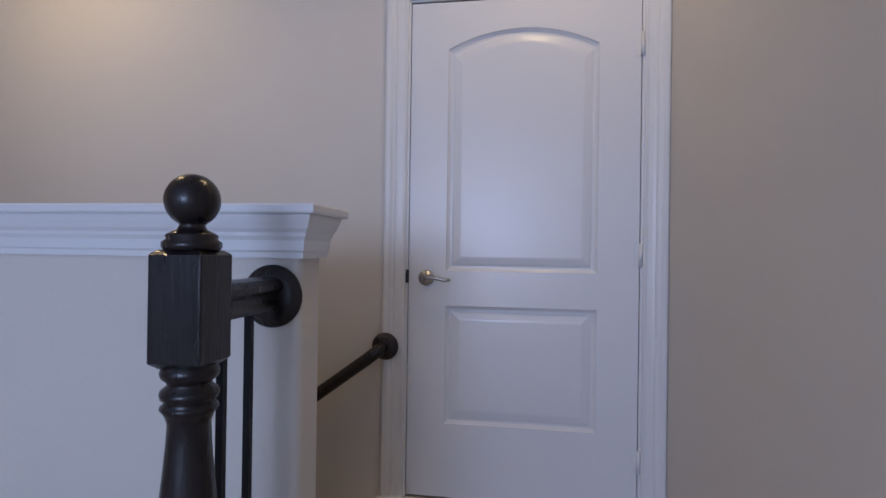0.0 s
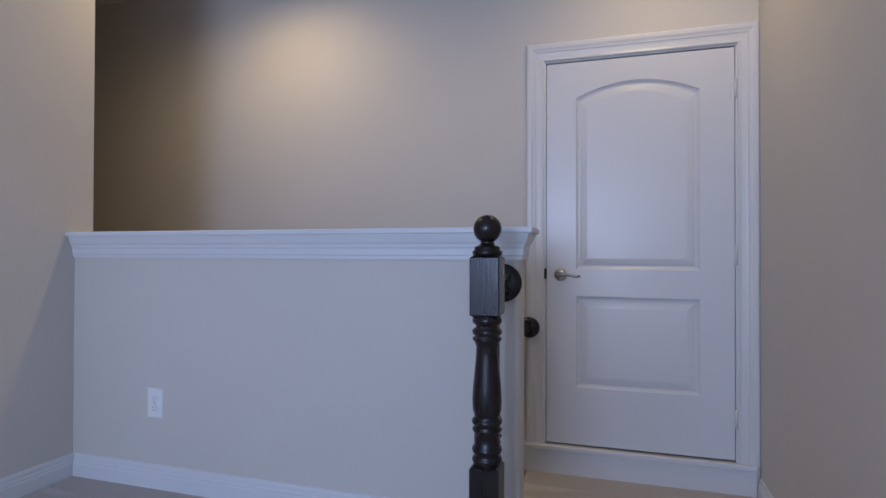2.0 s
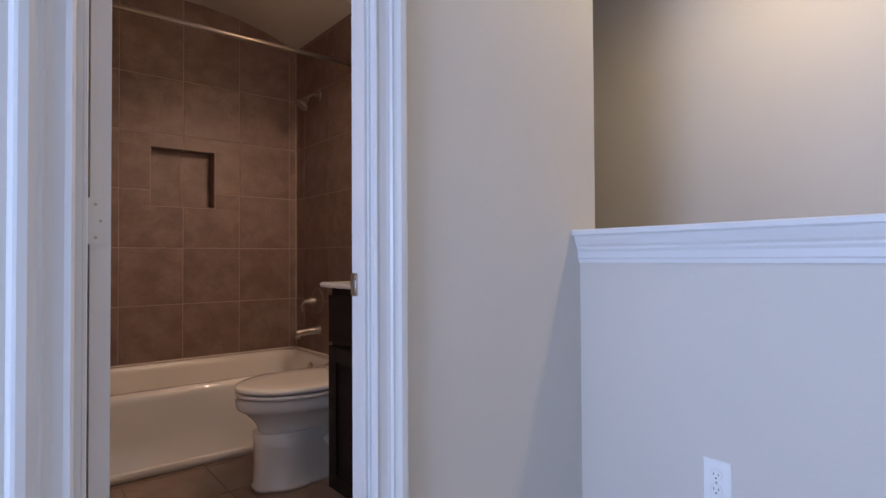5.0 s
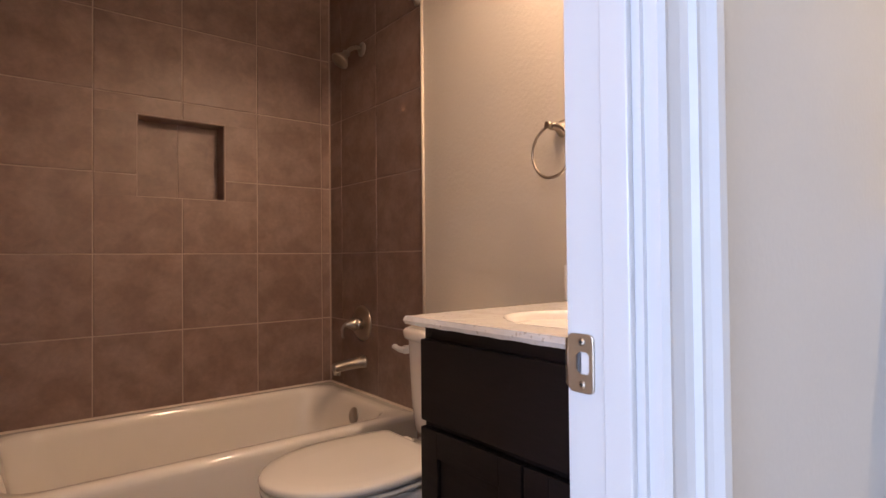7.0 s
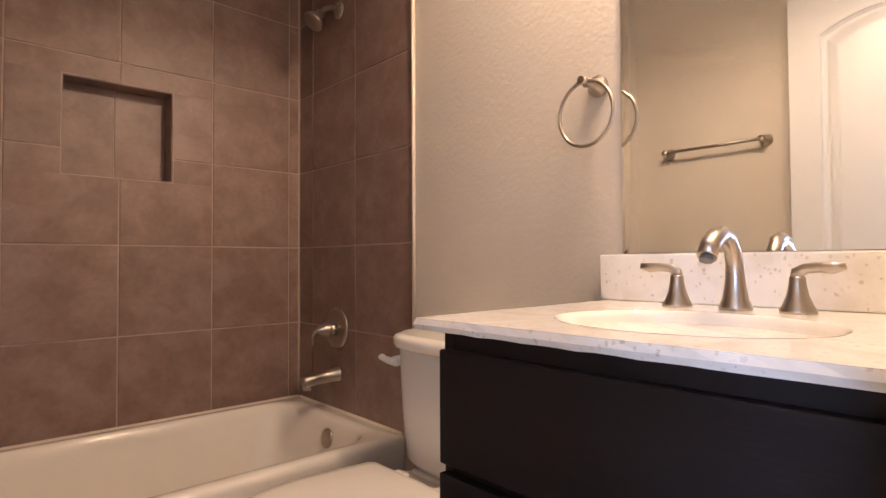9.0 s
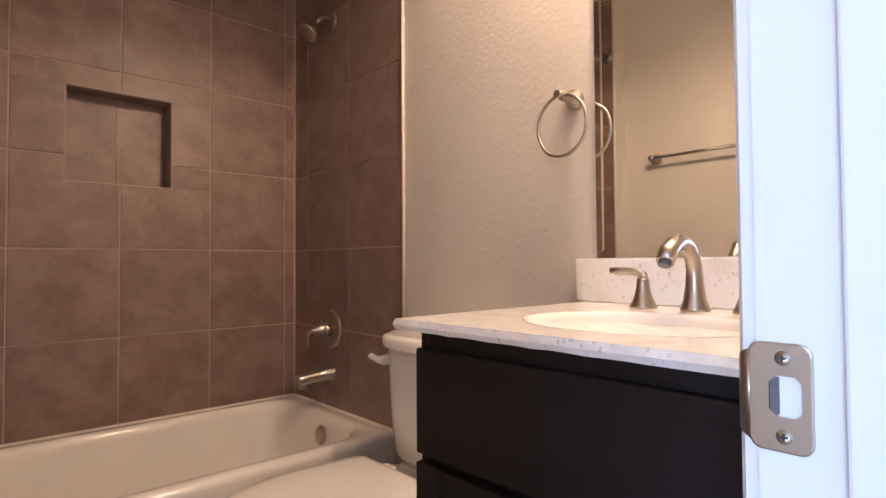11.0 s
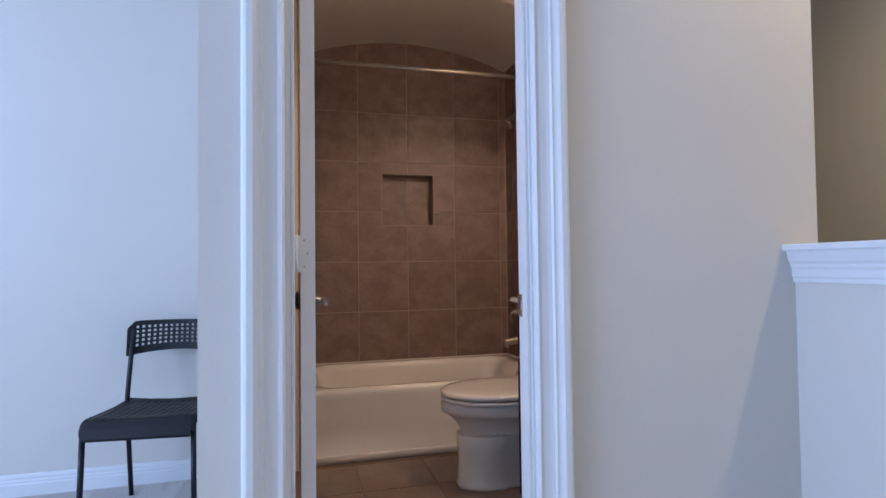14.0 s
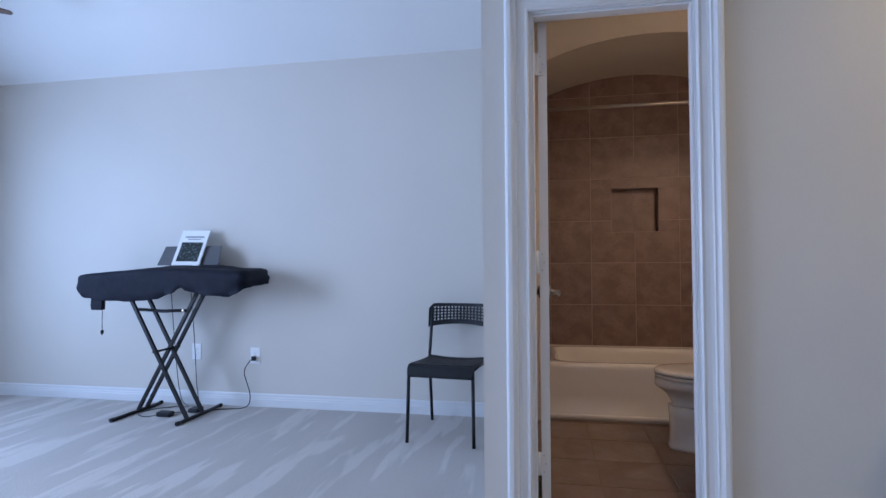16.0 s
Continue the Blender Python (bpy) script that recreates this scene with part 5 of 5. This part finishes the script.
tube(bm, [(KX1 - 0.03, -5.522, 0.592), (KX1 - 0.03, -5.522, 0.585), (KX1 - 0.03, -5.522, 0.570), (KX1 - 0.03, -5.522, 0.562)], 0.008, 10, [0.006, 0.010, 0.010, 0.006])
part("cord_lock", bm, BLACKPLASTIC, kb, "black cord lock")

rest = thing("music_rest", -3.36, -5.07, KZ + 0.096, "grey plastic music rest on the covered keyboard", "music rest")
MR = pose(-3.315, -5.060, KZ + 0.106, 0, 0, 90) @ pose(0, 0, 0, -27, 0, 0)
bm = B()
loft(bm, [[MR @ Vector((x, y, z)) for x, z in ((-0.245, 0.0), (0.245, 0.0), (0.226, 0.155), (-0.226, 0.155))] for y in (0.0, 0.006)])
bmesh.ops.bevel(bm, geom=bm.edges[:], offset=0.002, segments=1, affect="EDGES")
part("panel", bm, GREYPLASTIC, rest)
book = thing("music_book", -3.30, -5.07, KZ + 0.099, "white sheet music book with a dark picture", "book")
MB = pose(-3.300, -5.055, KZ + 0.099, 0, 0, 90) @ pose(0, 0, 0, -27, 1, 0)
bm = B()
box(bm, -0.115, 0.105, -0.014, -0.003, 0.0, 0.285)
bm.transform(MB)
part("book_block", bm, PAPER, book)
for x0, x1, z0, z1, mt, nm in ((-0.088, 0.082, 0.030, 0.185, PICTURE, "cover_picture"), (-0.075, 0.075, 0.222, 0.236, PRINT, "title_line"), (-0.050, 0.055, 0.206, 0.214, PRINT, "subtitle_line")):
    bm = B()
    box(bm, x0, x1, -0.0148, -0.0140, z0, z1)
    bm.transform(MB)
    part(nm, bm, mt, book)


# ---- cables ----
def cable(name, pts, label, radius=0.0035):
    c = thing(name, *pts[0], label, "cable", "keyboard cables")
    smooth = []
    n = len(pts)
    for i in range(n - 1):
        p = [Vector(pts[max(0, min(n - 1, i + k))]) for k in (-1, 0, 1, 2)]
        for j in range(8):
            t = j / 8
            smooth.append(0.5 * ((2 * p[1]) + (p[2] - p[0]) * t + (2 * p[0] - 5 * p[1] + 4 * p[2] - p[3]) * t * t + (3 * p[1] - p[0] - 3 * p[2] + p[3]) * t ** 3))
    smooth.append(Vector(pts[-1]))
    bm = B()
    tube(bm, smooth, radius, 8)
    part("cord", bm, RUBBER, c)
    return c


c1 = cable("power_cable", [(XP + 0.035, -4.632, 0.348), (XP + 0.05, -4.650, 0.33), (XP + 0.05, -4.690, 0.25), (XP + 0.050, -4.645, 0.10), (XP + 0.07, -4.665, 0.01), (-3.36, -4.82, 0.005), (-3.28, -4.98, 0.005), (-3.22, -5.07, 0.010), (-3.17, -5.09, 0.02)], "black power cable from the outlet across the carpet")
bm = B()
box(bm, XP + 0.008, XP + 0.036, -4.647, -4.617, 0.333, 0.365, 0.004)
part("plug", bm, BLACKPLASTIC, c1)
cable("adapter_cable", [(-3.17, -5.12, 0.02), (-3.10, -5.20, 0.006), (-3.16, -5.32, 0.005), (-3.28, -5.30, 0.005), (-3.38, -5.16, 0.006), (-3.40, -5.03, 0.01), (-3.43, -5.06, 0.18), (-3.43, -5.08, 0.50), (-3.38, -5.08, 0.89)], "thin black cable from the adapter up to the keyboard", 0.0028)
cable("pedal_cable", [(-3.30, -4.98, 0.015), (-3.40, -5.00, 0.006), (-3.42, -5.14, 0.01), (-3.43, -5.20, 0.12), (-3.43, -5.24, 0.45), (-3.38, -5.24, 0.89)], "thin black pedal cable under the keyboard", 0.0026)
brick = thing("power_adapter", -3.16, -5.105, 0, "black power adapter lying on the carpet", "power adapter")
bm = B()
box(bm, -3.185, -3.125, -5.155, -5.055, 0.0, 0.032, 0.006)
part("case", bm, BLACKPLASTIC, brick)
pedal = thing("sustain_pedal", -3.30, -4.96, 0, "small black sustain pedal on the carpet", "pedal")
bm = B()
box(bm, -3.33, -3.25, -5.00, -4.93, 0.0, 0.03, 0.006)
part("base", bm, BLACKPLASTIC, pedal)

# ---- tiles of the tub surround ----
ROWS_Z = [0.389, 0.712, 1.030, 1.350, 1.670, 1.988, 2.306, 2.480]
COLS_Y = [YTS, -2.502, -2.194, -1.873, -1.555, -1.236, YB]
COLS_X = [XT, -4.005, -3.685, XTE]
G = 0.0026
tile_cache = {}


def tile_mesh(w, h, mat, thick=0.007):
    key = (round(w, 3), round(h, 3), mat.name)
    if key not in tile_cache:
        bm = B()
        c = 0.0008
        loft(bm, [[(x * i, y * i, z) for x, y in ((-w / 2, -h / 2), (w / 2, -h / 2), (w / 2, h / 2), (-w / 2, h / 2))] for i, z in ((1.0, -thick), (1.0, -c), (1 - 2 * c / max(w, h), 0.0))])
        tile_cache[key] = mesh_of("tile", bm, mat)
    return tile_cache[key]


def tile(m, w, h, parent, mat):
    ob = new("tile", tile_mesh(w, h, mat))
    ob.parent = parent
    ob.matrix_basis = m


def pieces(a0, a1, b0, b1):
    """The part of a tile that is left round the niche."""
    if a1 <= NY0 or a0 >= NY1 or b1 <= NZ0 or b0 >= NZ1:
        return [(a0, a1, b0, b1)]
    out = []
    if b0 < NZ0:
        out.append((a0, a1, b0, NZ0))
    if b1 > NZ1:
        out.append((a0, a1, NZ1, b1))
    c0, c1 = max(b0, NZ0), min(b1, NZ1)
    if a0 < NY0:
        out.append((a0, NY0, c0, c1))
    if a1 > NY1:
        out.append((NY1, a1, c0, c1))
    return out


for z0, z1 in zip(ROWS_Z, ROWS_Z[1:]):
    for y0, y1 in zip(COLS_Y, COLS_Y[1:]):
        for a0, a1, b0, b1 in pieces(y0, y1, z0, z1):
            if min(a1 - a0, b1 - b0) > 0.012:
                a0, b0 = (a0 + G if a0 in COLS_Y else a0), (b0 + G if b0 in ROWS_Z else b0)
                a1, b1 = (a1 - G if a1 in COLS_Y else a1), (b1 - G if b1 in ROWS_Z else b1)
                tile(pose(XT, (a0 + a1) / 2, (b0 + b1) / 2, 90, 0, 90), a1 - a0, b1 - b0, surround, TILE)
    for x0, x1 in zip(COLS_X, COLS_X[1:]):
        tile(pose((x0 + x1) / 2, YB - 0.004, (z0 + z1) / 2, 90, 0, 0), x1 - x0 - 2 * G, z1 - z0 - 2 * G, surround, TILE)
        tile(pose((x0 + x1) / 2, YTS + 0.004, (z0 + z1) / 2, -90, 0, 0), x1 - x0 - 2 * G, z1 - z0 - 2 * G, surround, TILE)
# niche lining
nb = XT - ND
for y0, y1 in ((NY0, -1.873), (-1.873, NY1)):
    tile(pose(nb, (y0 + y1) / 2, (NZ0 + NZ1) / 2, 90, 0, 90), y1 - y0 - G, NZ1 - NZ0 - G, surround, TILE)
for z, rx in ((NZ0 + 0.004, 0), (NZ1 - 0.004, 180)):
    tile(pose(XT - ND / 2 - 0.001, (NY0 + NY1) / 2, z, rx, 0, 0), ND - 0.003, NY1 - NY0 - 0.002, surround, TILE)
for y, rx in ((NY0 + 0.004, -90), (NY1 - 0.004, 90)):
    tile(pose(XT - ND / 2 - 0.001, y, (NZ0 + NZ1) / 2, rx, 0, 0), ND - 0.003, NZ1 - NZ0 - 0.002, surround, TILE)

bm = B()
e = 0.0028
for y0, y1, z0, z1 in ((NY0 - e, NY0, NZ0 - e, NZ1 + e), (NY1, NY1 + e, NZ0 - e, NZ1 + e), (NY0, NY1, NZ0 - e, NZ0), (NY0, NY1, NZ1, NZ1 + e)):
    box(bm, XT - 0.004, XT + 0.0012, y0, y1, z0, z1)
structure("niche_edge_trim", bm, GROUT, "tan grout line round the shower niche", "trim")

bm = B()
for y, q in ((YB - 0.004, -1), (YTS + 0.004, 1)):
    prism(bm, [(XT, y), (XT + 0.0055, y), (XT, y + q * 0.0055)], lambda u, w, a: (u, w, a), 0.40, 2.45)
structure("corner_grout", bm, GROUT, "tan grout line in the corners of the tub alcove", "grout")
bm = B()
prism(bm, [(XT, TZ - 0.002), (XT + 0.009, TZ - 0.002), (XT, TZ + 0.007)], lambda u, w, a: (u, a, w), YTS + 0.004, YB - 0.004)
for y, q in ((YB - 0.004, -1), (YTS + 0.004, 1)):
    prism(bm, [(y, TZ - 0.002), (y + q * 0.009, TZ - 0.002), (y, TZ + 0.007)], lambda u, w, a: (a, u, w), XT + 0.009, TX1 - 0.02)
structure("tub_caulk", bm, TRIMTILE, "cream caulk bead between bathtub and tile", "caulk")

# ---- bathroom floor tiles ----
bm = B()
box(bm, -3.45, XW - 0.055, YS, YB + 0.003, -0.06, ZB - 0.003)
bath_floor = structure("floor_bath", bm, FGROUT, "brown stone-look floor tile with tan grout", "tiled floor")
xs = [-3.383, -3.35, -3.02, -2.69, -2.36, -2.03, XW - 0.056]
yy = [YS, -2.63, -2.30, -1.97, -1.64, -1.31, YB]
for x0, x1 in zip(xs, xs[1:]):
    for y0, y1 in zip(yy, yy[1:]):
        tile(pose((x0 + x1) / 2, (y0 + y1) / 2, ZB), x1 - x0 - 2 * G, y1 - y0 - 2 * G, bath_floor, FLOORTILE)

# ---- ceiling fan ----
FANX, FANY, FANZ = -2.15, -6.24, 2.62
fan = thing("ceiling_fan", FANX, FANY, 2.96, "brown ceiling fan hanging from the loft ceiling", "ceiling fan")
bm = B()
lathe(bm, [(0.065, 2.96), (0.065, 2.95), (0.03, 2.93), (0.014, 2.92), (0.014, 2.74), (0.03, 2.73), (0.10, 2.70), (0.12, 2.66), (0.12, 2.61), (0.09, 2.57), (0.0, 2.56)], pose(FANX, FANY, 0), 28)
part("motor", bm, NICKEL, fan)
for k in range(5):
    mk = pose(FANX, FANY, FANZ, 0, 0, 139.5 + 72 * k) @ pose(0, 0, 0, 10, 0, 0)
    bm = B()
    loft(bm, [[mk @ Vector((x, y, z)) for x, y in ((0.17, -0.05), (0.60, -0.068), (0.645, -0.05), (0.655, 0.0), (0.645, 0.05), (0.60, 0.068), (0.17, 0.05))] for z in (-0.004, 0.004)])
    blade = part("blade", bm, DARKBLADE, fan, "dark brown wooden blade")
    bm = B()
    loft(bm, [[mk @ Vector((x, y, z)) for x, y in ((0.09, -0.02), (0.22, -0.03), (0.22, 0.03), (0.09, 0.02))] for z in (0.005, 0.012)])
    part("blade_iron", bm, NICKEL, blade)
